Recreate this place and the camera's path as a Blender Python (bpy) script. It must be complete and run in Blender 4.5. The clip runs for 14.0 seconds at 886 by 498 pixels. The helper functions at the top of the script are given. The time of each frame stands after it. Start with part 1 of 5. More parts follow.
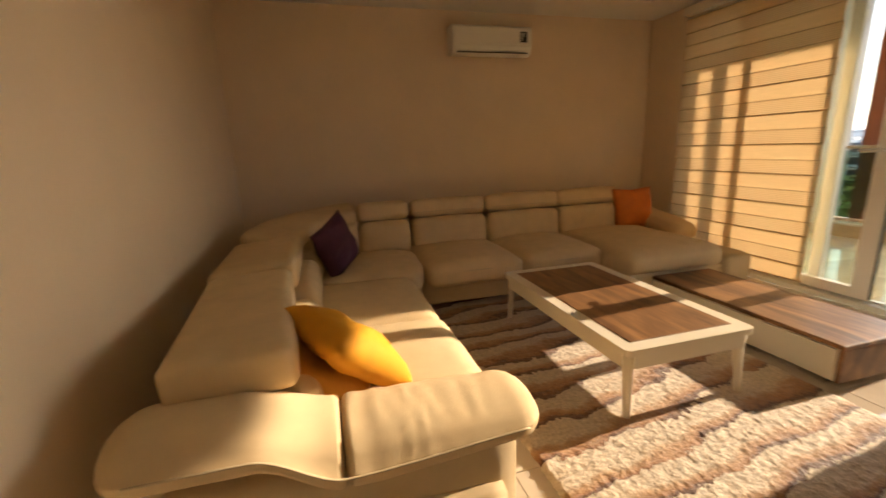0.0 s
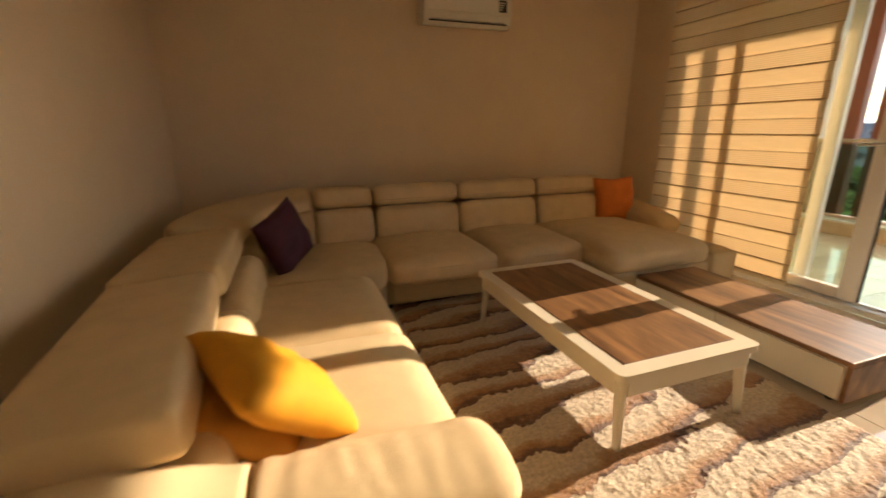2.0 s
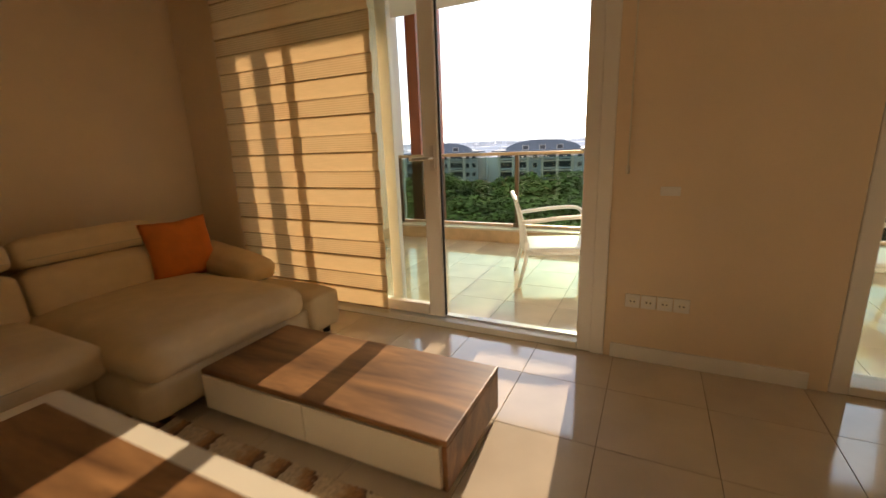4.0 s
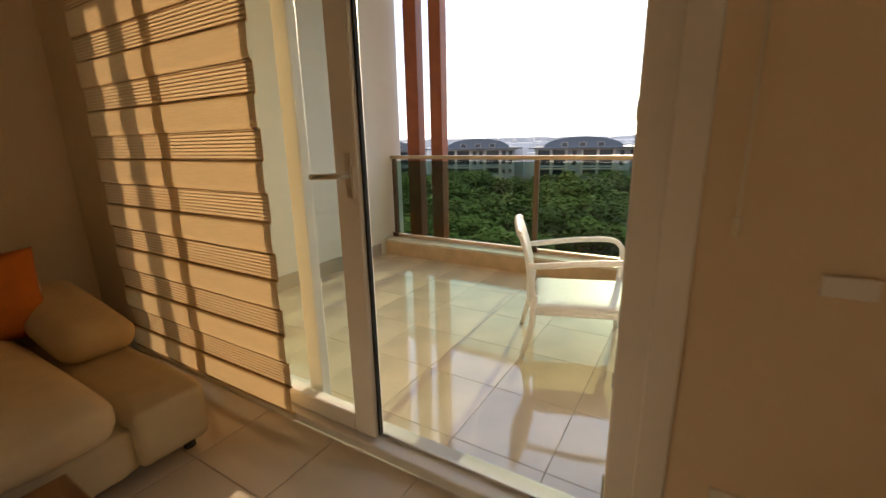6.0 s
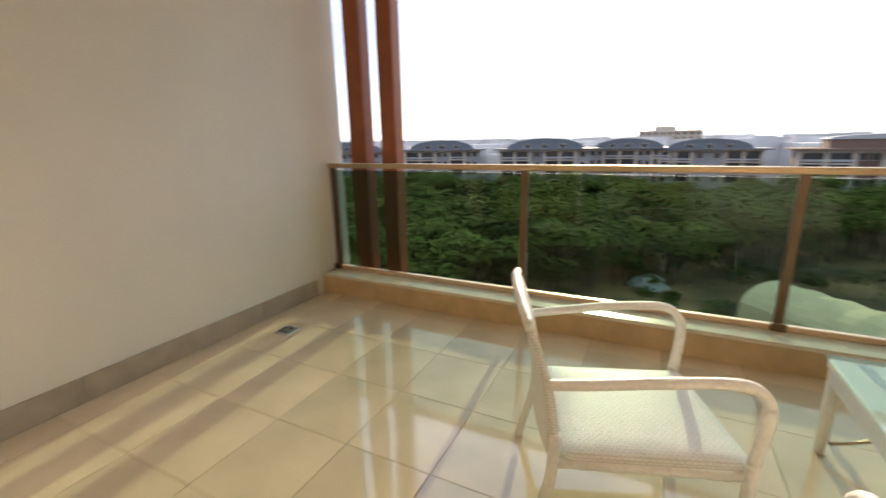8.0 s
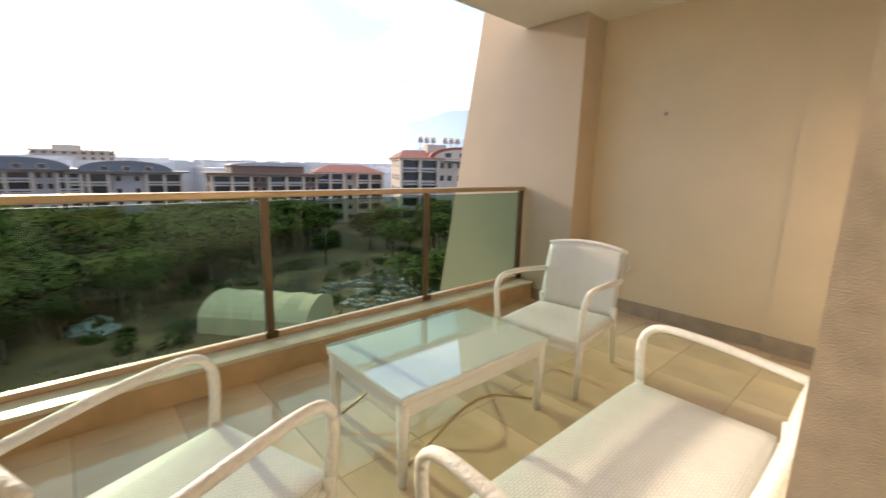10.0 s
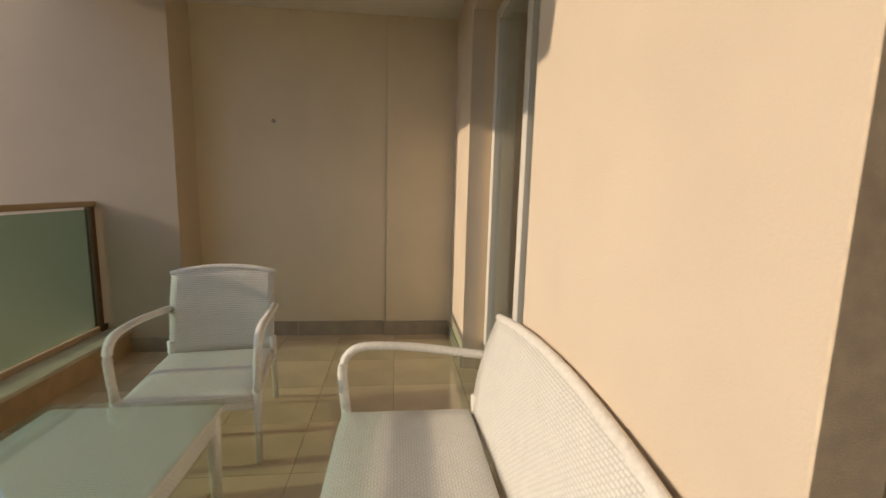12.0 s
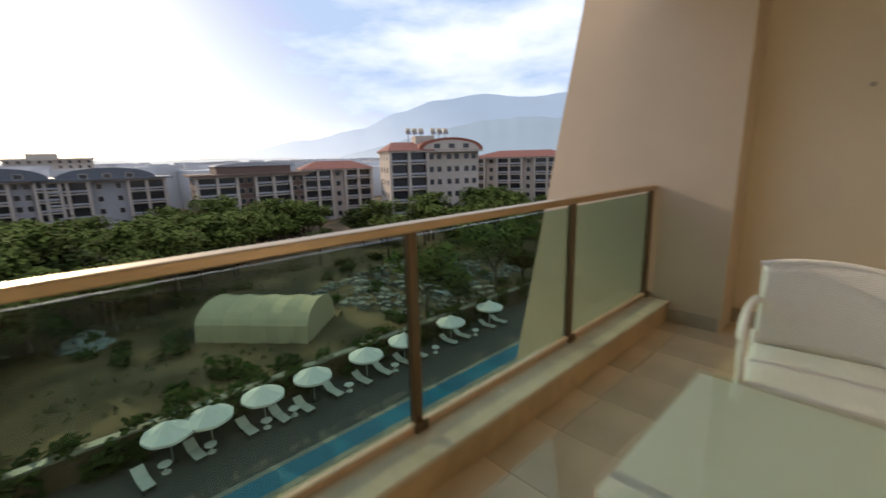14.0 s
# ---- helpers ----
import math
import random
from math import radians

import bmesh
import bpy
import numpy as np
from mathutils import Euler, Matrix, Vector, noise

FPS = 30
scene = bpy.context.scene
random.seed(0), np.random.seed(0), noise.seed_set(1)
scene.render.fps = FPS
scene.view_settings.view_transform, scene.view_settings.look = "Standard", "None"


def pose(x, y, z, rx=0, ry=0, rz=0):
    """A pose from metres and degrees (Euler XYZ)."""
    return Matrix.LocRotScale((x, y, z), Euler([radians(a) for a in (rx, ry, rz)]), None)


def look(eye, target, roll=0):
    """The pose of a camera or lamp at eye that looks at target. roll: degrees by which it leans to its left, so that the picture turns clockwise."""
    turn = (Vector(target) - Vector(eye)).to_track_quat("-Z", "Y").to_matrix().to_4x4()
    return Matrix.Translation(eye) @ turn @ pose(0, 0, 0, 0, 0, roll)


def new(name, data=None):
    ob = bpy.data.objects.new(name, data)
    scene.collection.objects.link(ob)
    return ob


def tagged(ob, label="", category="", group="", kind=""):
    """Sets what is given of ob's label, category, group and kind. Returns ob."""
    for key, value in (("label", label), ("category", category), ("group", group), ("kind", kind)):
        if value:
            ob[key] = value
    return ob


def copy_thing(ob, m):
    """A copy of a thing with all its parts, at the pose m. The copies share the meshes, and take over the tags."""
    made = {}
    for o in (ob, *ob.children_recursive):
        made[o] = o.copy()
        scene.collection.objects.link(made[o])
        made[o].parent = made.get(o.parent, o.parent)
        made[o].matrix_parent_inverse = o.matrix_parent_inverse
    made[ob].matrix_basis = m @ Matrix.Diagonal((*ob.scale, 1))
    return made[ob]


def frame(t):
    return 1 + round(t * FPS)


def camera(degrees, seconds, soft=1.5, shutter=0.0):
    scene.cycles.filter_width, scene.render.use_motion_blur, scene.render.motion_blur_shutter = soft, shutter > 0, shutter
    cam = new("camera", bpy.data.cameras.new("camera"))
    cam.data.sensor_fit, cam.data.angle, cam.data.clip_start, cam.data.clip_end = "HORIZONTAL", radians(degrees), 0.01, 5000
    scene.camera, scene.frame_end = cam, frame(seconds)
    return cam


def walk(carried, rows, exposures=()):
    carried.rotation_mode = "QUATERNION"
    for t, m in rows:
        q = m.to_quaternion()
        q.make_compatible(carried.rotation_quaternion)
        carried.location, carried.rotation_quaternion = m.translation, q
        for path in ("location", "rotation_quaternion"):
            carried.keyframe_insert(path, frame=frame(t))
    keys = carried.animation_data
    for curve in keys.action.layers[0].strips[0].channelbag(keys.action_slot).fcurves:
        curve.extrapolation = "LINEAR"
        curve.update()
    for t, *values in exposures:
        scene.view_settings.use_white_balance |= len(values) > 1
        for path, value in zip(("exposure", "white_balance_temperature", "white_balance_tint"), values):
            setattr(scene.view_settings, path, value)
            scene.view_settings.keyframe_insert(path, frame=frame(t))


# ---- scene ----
cam = camera(92.7, 14.0, 1.5, 0.5)
PATH = [
    (0, (1.036, 1.212, 1.251), (1.559, 3.086, 0.786), -2.1),
    (0.5, (1.012, 1.174, 1.306), (1.272, 3.091, 0.801), -2.1),
    (1, (0.931, 1.23, 1.308), (1.181, 3.142, 0.777), -1.7),
    (1.5, (1.087, 1.325, 1.238), (1.411, 3.222, 0.695), -0.2),
    (2, (1.176, 1.548, 1.241), (1.814, 3.363, 0.695), -0.4),
    (2.5, (1.385, 1.709, 1.217), (2.285, 3.418, 0.697), 0.7),
    (3, (1.702, 1.827, 1.219), (2.963, 3.288, 0.693), -0.1),
    (3.5, (1.987, 1.948, 1.242), (3.562, 3.065, 0.724), -0.9),
    (4, (2.328, 1.941, 1.206), (4.067, 2.807, 0.73), -2.2),
    (6.5, (3.949, 2.257, 1.244), (5.528, 3.38, 0.746), -0.4),
    (7, (4.277, 2.406, 1.243), (5.694, 3.747, 0.804), -1.0),
    (9.5, (4.943, 2.897, 1.277), (6.663, 1.987, 0.816), 1.1),
    (10, (4.972, 2.874, 1.262), (6.425, 1.566, 0.886), 1.4),
    (10.5, (4.992, 2.84, 1.247), (6.201, 1.3, 0.907), 2.7),
    (11, (5.122, 2.726, 1.215), (5.772, 0.864, 0.944), -0.7),
    (11.5, (5.342, 2.642, 1.222), (5.486, 0.665, 0.959), 0.6),
    (12, (5.514, 2.661, 1.244), (5.292, 0.693, 0.962), 1.5),
    (12.5, (5.688, 2.766, 1.301), (5.743, 0.794, 0.972), 0.2),
    (13, (5.787, 2.86, 1.337), (6.545, 1.044, 0.981), -1.8),
    (13.5, (6.0, 2.941, 1.324), (7.21, 1.415, 0.868), -1.3),
    (14, (6.352, 3.042, 1.351), (7.774, 1.699, 0.931), -1.4),
]
walk(cam, [(t, look(*p)) for t, *p in PATH], [(0, 1.55), (2, 1.53), (3, 1.4), (4.2, 1.08), (6.5, 0.6), (7.2, 0.52), (9.5, 0.6), (10.5, 0.35), (11.5, -0.2), (12.3, -0.62), (13.2, -0.74), (14, -0.25)])

# ---------- light ----------
SUN_EL, SUN_AZ = 18.6, 4.2   # degrees; azimuth counted from +x towards +y
world = bpy.data.worlds.new("world")
scene.world = world
world.use_nodes = True
wn, wl = world.node_tree.nodes, world.node_tree.links
bg = wn["Background"]
sky = wn.new("ShaderNodeTexSky")
sky.sky_type, sky.sun_disc = "NISHITA", False
sky.sun_elevation, sky.sun_rotation = radians(SUN_EL), radians(90 - SUN_AZ)
sky.air_density, sky.dust_density, sky.ozone_density = 1.0, 0.8, 2.0
wc = wn.new("ShaderNodeTexCoord")
wm = wn.new("ShaderNodeMapping")
wm.inputs["Scale"].default_value = (1.6, 1.6, 5.0)
cn = wn.new("ShaderNodeTexNoise")
cn.inputs["Scale"].default_value, cn.inputs["Detail"].default_value, cn.inputs["Roughness"].default_value = 1.7, 7.0, 0.56
cr = wn.new("ShaderNodeValToRGB")
cr.color_ramp.elements[0].position, cr.color_ramp.elements[1].position = 0.42, 0.64
cr.color_ramp.elements[0].color = (0.47, 0.58, 0.76, 1)
mixc = wn.new("ShaderNodeMixRGB")
mixc.blend_type = "LIGHTEN"
mixc.inputs["Fac"].default_value = 0.9
veil = wn.new("ShaderNodeMixRGB")
veil.blend_type = "MULTIPLY"
veil.inputs["Fac"].default_value = 1.0
veil.inputs["Color2"].default_value = (10.8, 11.3, 12.2, 1)
wl.new(wc.outputs["Generated"], wm.inputs["Vector"])
wl.new(wm.outputs["Vector"], cn.inputs["Vector"])
wl.new(cn.outputs["Fac"], cr.inputs["Fac"])
wl.new(cr.outputs["Color"], veil.inputs["Color1"])
wl.new(veil.outputs["Color"], mixc.inputs["Color2"])
pale = wn.new("ShaderNodeHueSaturation")
pale.inputs["Saturation"].default_value = 0.65
wl.new(sky.outputs["Color"], pale.inputs["Color"])
wl.new(pale.outputs["Color"], mixc.inputs["Color1"])
wl.new(mixc.outputs["Color"], bg.inputs["Color"])
bg.inputs["Strength"].default_value = 0.128

sun_data = bpy.data.lights.new("sun", "SUN")
sun_data.energy, sun_data.angle, sun_data.color = 3.9, radians(0.6), (1.0, 0.79, 0.56)
sun = new("sun", sun_data)
se, sa = radians(SUN_EL), radians(SUN_AZ)
sun.matrix_world = look((math.cos(se) * math.cos(sa) * 60, math.cos(se) * math.sin(sa) * 60, math.sin(se) * 60), (0, 0, 0))


# ---------- helpers ----------
def material(name, col, rough=0.6, var=0.10, scale=6.0, bump=0.0, bscale=90.0, metal=0.0, col2=None, stain=0.06, spec=0.5, coat=0.0, island=0.0):
    m = bpy.data.materials.new(name)
    m.use_nodes = True
    n, l = m.node_tree.nodes, m.node_tree.links
    b = n["Principled BSDF"]
    tc = n.new("ShaderNodeTexCoord")
    no = n.new("ShaderNodeTexNoise")
    no.inputs["Scale"].default_value, no.inputs["Detail"].default_value = scale, 6.0
    l.new(tc.outputs["Object"], no.inputs["Vector"])
    ra = n.new("ShaderNodeValToRGB")
    ra.color_ramp.elements[0].position, ra.color_ramp.elements[1].position = 0.3, 0.72
    lo = col2 or tuple(c * (1 - var) for c in col)
    hi = tuple(min(1, c * (1 + var * 0.6)) for c in col)
    ra.color_ramp.elements[0].color, ra.color_ramp.elements[1].color = (*lo, 1), (*hi, 1)
    l.new(no.outputs["Fac"], ra.inputs["Fac"])
    big = n.new("ShaderNodeTexNoise")
    big.inputs["Scale"].default_value, big.inputs["Detail"].default_value = scale * 0.17, 3.0
    l.new(tc.outputs["Object"], big.inputs["Vector"])
    hs = n.new("ShaderNodeHueSaturation")
    mr = n.new("ShaderNodeMapRange")
    mr.inputs["To Min"].default_value, mr.inputs["To Max"].default_value = 1 - stain, 1 + stain
    l.new(big.outputs["Fac"], mr.inputs["Value"])
    if island:
        oi = n.new("ShaderNodeObjectInfo")
        ad = n.new("ShaderNodeMath")
        ad.operation = "MULTIPLY_ADD"
        ad.inputs[1].default_value = island
        l.new(oi.outputs["Random"], ad.inputs[0])
        l.new(mr.outputs["Result"], ad.inputs[2])
        l.new(ad.outputs["Value"], hs.inputs["Value"])
    else:
        l.new(mr.outputs["Result"], hs.inputs["Value"])
    l.new(ra.outputs["Color"], hs.inputs["Color"])
    l.new(hs.outputs["Color"], b.inputs["Base Color"])
    b.inputs["Roughness"].default_value, b.inputs["Metallic"].default_value = rough, metal
    b.inputs["Specular IOR Level"].default_value = spec
    b.inputs["Coat Weight"].default_value = coat
    rr = n.new("ShaderNodeMapRange")
    rr.inputs["To Min"].default_value, rr.inputs["To Max"].default_value = max(0.02, rough - 0.06), min(1, rough + 0.06)
    l.new(no.outputs["Fac"], rr.inputs["Value"])
    l.new(rr.outputs["Result"], b.inputs["Roughness"])
    if bump:
        bn = n.new("ShaderNodeTexNoise")
        bn.inputs["Scale"].default_value, bn.inputs["Detail"].default_value = bscale, 4.0
        l.new(tc.outputs["Object"], bn.inputs["Vector"])
        bu = n.new("ShaderNodeBump")
        bu.inputs["Strength"].default_value, bu.inputs["Distance"].default_value = bump, 0.01
        l.new(bn.outputs["Fac"], bu.inputs["Height"])
        l.new(bu.outputs["Normal"], b.inputs["Normal"])
    return m


def add_weave(m, scale, strength, dark):
    """Woven strips: two crossed wave patterns give relief and a darker gap."""
    n, l = m.node_tree.nodes, m.node_tree.links
    b = n["Principled BSDF"]
    tc = n.new("ShaderNodeTexCoord")
    ck = n.new("ShaderNodeTexBrick")
    ck.inputs["Scale"].default_value = scale
    ck.inputs["Mortar Size"].default_value = 0.045
    ck.inputs["Mortar Smooth"].default_value = 0.6
    ck.inputs["Brick Width"].default_value, ck.inputs["Row Height"].default_value = 0.5, 0.25
    ck.inputs["Color1"].default_value = ck.inputs["Color2"].default_value = (1, 1, 1, 1)
    ck.inputs["Mortar"].default_value = (0, 0, 0, 1)
    mp = n.new("ShaderNodeMapping")
    mp.inputs["Rotation"].default_value = (0.0, 0.0, 0.0)
    l.new(tc.outputs["UV"], mp.inputs["Vector"])
    l.new(mp.outputs["Vector"], ck.inputs["Vector"])
    bu = n.new("ShaderNodeBump")
    bu.inputs["Strength"].default_value, bu.inputs["Distance"].default_value = strength, 0.004
    l.new(ck.outputs["Color"], bu.inputs["Height"])
    l.new(bu.outputs["Normal"], b.inputs["Normal"])
    src = b.inputs["Base Color"].links[0].from_socket
    mx = n.new("ShaderNodeMixRGB")
    mx.blend_type = "MULTIPLY"
    mx.inputs["Fac"].default_value = dark
    l.new(src, mx.inputs["Color1"])
    l.new(ck.outputs["Color"], mx.inputs["Color2"])
    l.new(mx.outputs["Color"], b.inputs["Base Color"])
    return m


def glass_material(name, tint, rough=0.0, gloss=0.04):
    """Thin pane: mostly see-through, with a real reflection that grows at grazing angles."""
    m = bpy.data.materials.new(name)
    m.use_nodes = True
    n, l = m.node_tree.nodes, m.node_tree.links
    n.remove(n["Principled BSDF"])
    tr, gl, mx, fr = n.new("ShaderNodeBsdfTransparent"), n.new("ShaderNodeBsdfGlossy"), n.new("ShaderNodeMixShader"), n.new("ShaderNodeLayerWeight")
    tr.inputs["Color"].default_value = (*tint, 1)
    gl.inputs["Color"].default_value, gl.inputs["Roughness"].default_value = (0.95, 0.97, 0.96, 1), rough
    fr.inputs["Blend"].default_value = 0.5
    po, ma = n.new("ShaderNodeMath"), n.new("ShaderNodeMath")
    po.operation, ma.operation = "POWER", "MULTIPLY_ADD"
    po.inputs[1].default_value, ma.inputs[1].default_value, ma.inputs[2].default_value = 5.0, 0.9, gloss
    l.new(fr.outputs["Facing"], po.inputs[0])
    l.new(po.outputs["Value"], ma.inputs[0])
    l.new(ma.outputs["Value"], mx.inputs["Fac"])
    l.new(tr.outputs["BSDF"], mx.inputs[1])
    l.new(gl.outputs["BSDF"], mx.inputs[2])
    l.new(mx.outputs["Shader"], n["Material Output"].inputs["Surface"])
    return m


def mesh_of(name, bm, mat, smooth=False):
    me = bpy.data.meshes.new(name)
    bm.to_mesh(me)
    bm.free()
    me.materials.append(mat)
    if smooth:
        me.shade_smooth()
    return me


def part(name, bm, mat, parent=None, label="", smooth=False):
    ob = new(name, mesh_of(name, bm, mat, smooth))
    if parent:
        ob.parent = parent
    if label:
        tagged(ob, label)
    return ob


def thing(name, label, category, group="", at=None):
    e = new(name)
    e.empty_display_size = 0.1
    if at is not None:
        e.matrix_basis = at
    return tagged(e, label, category, group)


def setting(name, bm, mat, label, category="wall", smooth=False):
    return tagged(part(name, bm, mat, None, "", smooth), label, category, "", "structure")


def box(x0, x1, y0, y1, z0, z1, bevel=0.0, seg=2, bm=None):
    bm = bm or bmesh.new()
    g = bmesh.ops.create_cube(bm, size=1.0)["verts"]
    for v in g:
        v.co = Vector((x0 + (v.co.x + 0.5) * (x1 - x0), y0 + (v.co.y + 0.5) * (y1 - y0), z0 + (v.co.z + 0.5) * (z1 - z0)))
    if bevel:
        es = list({e for v in g for e in v.link_edges})
        bmesh.ops.bevel(bm, geom=es, offset=bevel, segments=seg, profile=0.5, affect="EDGES")
    return bm


def soft_box(sx, sy, sz, r, puff=0.0, n=10, sag=0.0, wrinkle=0.0, seed=0, m=None):
    """An upholstered block centred on the origin, with rounded edges and a swollen top."""
    bm = bmesh.new()
    bmesh.ops.create_cube(bm, size=2.0)
    bmesh.ops.subdivide_edges(bm, edges=bm.edges[:], cuts=n, use_grid_fill=True)
    h = Vector((sx / 2, sy / 2, sz / 2))
    for v in bm.verts:
        p = Vector([math.copysign(abs(c) ** 0.8, c) for c in v.co])
        q = Vector((p.x * h.x, p.y * h.y, p.z * h.z))
        inner = Vector([max(-(h[i] - r), min(h[i] - r, q[i])) for i in range(3)])
        d = q - inner
        if d.length > 1e-6:
            q = inner + d.normalized() * r
        u, w = min(1, abs(p.x)), min(1, abs(p.y))
        bulge = (1 - u ** 3) * (1 - w ** 3)
        q.z += puff * bulge * (1 if p.z > 0 else -0.15 * 1)
        q.x += math.copysign(0.3 * puff * (1 - abs(p.z) ** 2) * (1 - w ** 4) * abs(p.x) ** 6, p.x)
        q.y += math.copysign(0.3 * puff * (1 - abs(p.z) ** 2) * (1 - u ** 4) * abs(p.y) ** 6, p.y)
        if wrinkle:
            q += Vector((0, 0, wrinkle)) * noise.noise(Vector((p.x * 3.1 + seed, p.y * 3.7, p.z * 2)))
            q += Vector((0, 0, wrinkle * 0.4)) * noise.noise(Vector((p.x * 9 + seed, p.y * 2.2, 4)))
        v.co = q
    if m is not None:
        bm.transform(m)
    return bm


def tube(points, r, seg=8, close_ends=True, r2=None, flat=1.0):
    """A bent round bar along the points."""
    bm = bmesh.new()
    pts = [Vector(p) for p in points]
    rings = []
    up = Vector((0, 0, 1))
    for i, p in enumerate(pts):
        d = (pts[min(i + 1, len(pts) - 1)] - pts[max(i - 1, 0)]).normalized()
        a = d.cross(up if abs(d.z) < 0.95 else Vector((1, 0, 0))).normalized()
        b = d.cross(a).normalized()
        rr = r if r2 is None else r + (r2 - r) * i / max(1, len(pts) - 1)
        rings.append([bm.verts.new(p + a * math.cos(2 * math.pi * k / seg) * rr + b * math.sin(2 * math.pi * k / seg) * rr * flat) for k in range(seg)])
    for i in range(len(rings) - 1):
        for k in range(seg):
            bm.faces.new((rings[i][k], rings[i][(k + 1) % seg], rings[i + 1][(k + 1) % seg], rings[i + 1][k]))
    if close_ends:
        bm.faces.new(rings[0][::-1])
        bm.faces.new(rings[-1])
    bmesh.ops.recalc_face_normals(bm, faces=bm.faces[:])
    return bm


def smooth_path(pts, n=6):
    """Points rounded by Catmull-Rom."""
    p = [Vector(q) for q in pts]
    p = [p[0] * 2 - p[1]] + p + [p[-1] * 2 - p[-2]]
    out = []
    for i in range(1, len(p) - 2):
        for k in range(n):
            t = k / n
            out.append(0.5 * ((2 * p[i]) + (p[i + 1] - p[i - 1]) * t + (2 * p[i - 1] - 5 * p[i] + 4 * p[i + 1] - p[i + 2]) * t * t + (3 * p[i] - p[i - 1] - 3 * p[i + 1] + p[i + 2]) * t ** 3))
    out.append(p[-2])
    return out


def prism(outline, axis, a, b):
    """A flat outline of (u, v) pushed from a to b along an axis: x takes (y, z), y takes (x, z), z takes (x, y)."""
    bm = bmesh.new()

    def at(u, v, w):
        return {"x": (w, u, v), "y": (u, w, v), "z": (u, v, w)}[axis]
    lo = [bm.verts.new(at(u, v, a)) for u, v in outline]
    hi = [bm.verts.new(at(u, v, b)) for u, v in outline]
    bm.faces.new(lo[::-1])
    bm.faces.new(hi)
    for i in range(len(lo)):
        bm.faces.new((lo[i], lo[(i + 1) % len(lo)], hi[(i + 1) % len(lo)], hi[i]))
    bmesh.ops.recalc_face_normals(bm, faces=bm.faces[:])
    return bm


def uv_box(ob):
    """Box-mapped UVs in metres, for woven surfaces."""
    me = ob.data
    uv = me.uv_layers.new(name="UVMap")
    for poly in me.polygons:
        ax = max(range(3), key=lambda i: abs(poly.normal[i]))
        for li in poly.loop_indices:
            c = me.vertices[me.loops[li].vertex_index].co
            uv.data[li].uv = {0: (c.y, c.z), 1: (c.x, c.z), 2: (c.x, c.y)}[ax]
    return ob


# ---------- materials ----------
M_WALL = material("wall_paint", (0.78, 0.625, 0.44), 0.55, 0.04, 3.0, 0.12, 160, stain=0.03)
M_CEIL = material("ceiling_paint", (0.80, 0.76, 0.68), 0.7, 0.03, 3.0, 0.05, 120, stain=0.02)
M_OUT = material("facade_paint", (0.76, 0.64, 0.51), 0.75, 0.05, 2.2, 0.25, 220, stain=0.05)
M_ROUGH = material("rough_render", (0.80, 0.665, 0.52), 0.5, 0.14, 30.0, 0.28, 430, stain=0.10)
# facade cream darkened: the fin's shade is put into its colour
M_FIN = material("darkened_fin_paint", (0.60, 0.49, 0.37), 0.8, 0.06, 2.0, 0.25, 200, stain=0.08)
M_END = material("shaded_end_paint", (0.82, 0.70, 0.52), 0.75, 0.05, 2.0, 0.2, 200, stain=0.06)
M_POST = material("dark_bronze_post", (0.15, 0.10, 0.06), 0.4, 0.1, 5, metal=0.6)
M_ENDWHITE = material("white_facade_paint", (0.78, 0.74, 0.66), 0.75, 0.04, 2.0, 0.2, 200, stain=0.04)
M_TILE = material("polished_tile", (0.58, 0.49, 0.385), 0.07, 0.10, 3.5, 0.012, 30, stain=0.05, island=0.10, spec=0.8)
M_BTILE = material("balcony_tile", (0.68, 0.55, 0.39), 0.07, 0.16, 2.2, 0.02, 40, stain=0.18, island=0.12, spec=1.0, coat=0.4)
M_GROUT = material("grout", (0.30, 0.25, 0.19), 0.9, 0.15, 30)
M_STONE = material("sill_stone", (0.70, 0.62, 0.50), 0.25, 0.12, 7.0, 0.03, 50, stain=0.08)
M_SKIRT = material("skirting_stone", (0.42, 0.36, 0.28), 0.4, 0.14, 9.0, 0.05, 60)
M_PVC = material("white_frame", (0.80, 0.77, 0.72), 0.35, 0.03, 5.0, 0.02, 80, stain=0.03)
M_RUBBER = material("black_gasket", (0.02, 0.02, 0.02), 0.7, 0.1, 40)
M_ALU = material("brushed_alu", (0.72, 0.70, 0.66), 0.35, 0.05, 30, 0.03, 200, metal=0.9)
M_BRONZE = material("bronze_rail", (0.50, 0.37, 0.23), 0.38, 0.08, 5, 0.0, 120, metal=0.75)
M_FABRIC = material("sofa_fabric", (0.68, 0.52, 0.31), 0.92, 0.07, 9.0, 0.35, 420, stain=0.06, spec=0.2)
# darker beige than the cushions, for bases, arm bases and back panels
M_FABRIC2 = material("sofa_fabric_darker", (0.58, 0.45, 0.275), 0.92, 0.07, 9.0, 0.35, 420, stain=0.06, spec=0.2)
M_SEAM = material("seam_piping", (0.55, 0.44, 0.28), 0.9, 0.1, 60)
M_YELLOW = material("yellow_velvet", (0.66, 0.30, 0.015), 0.75, 0.12, 12, 0.3, 300, stain=0.10, spec=0.3)
M_MUSTARD = material("ochre_velvet", (0.50, 0.24, 0.03), 0.8, 0.12, 12, 0.3, 300)
M_ORANGE = material("orange_velvet", (0.62, 0.17, 0.02), 0.8, 0.12, 12, 0.3, 300)
M_PURPLE = material("purple_velvet", (0.075, 0.022, 0.045), 0.7, 0.2, 16, 0.4, 240, spec=0.3)
M_LAQ = material("cream_lacquer", (0.76, 0.69, 0.55), 0.3, 0.03, 5.0, 0.01, 60, stain=0.02)
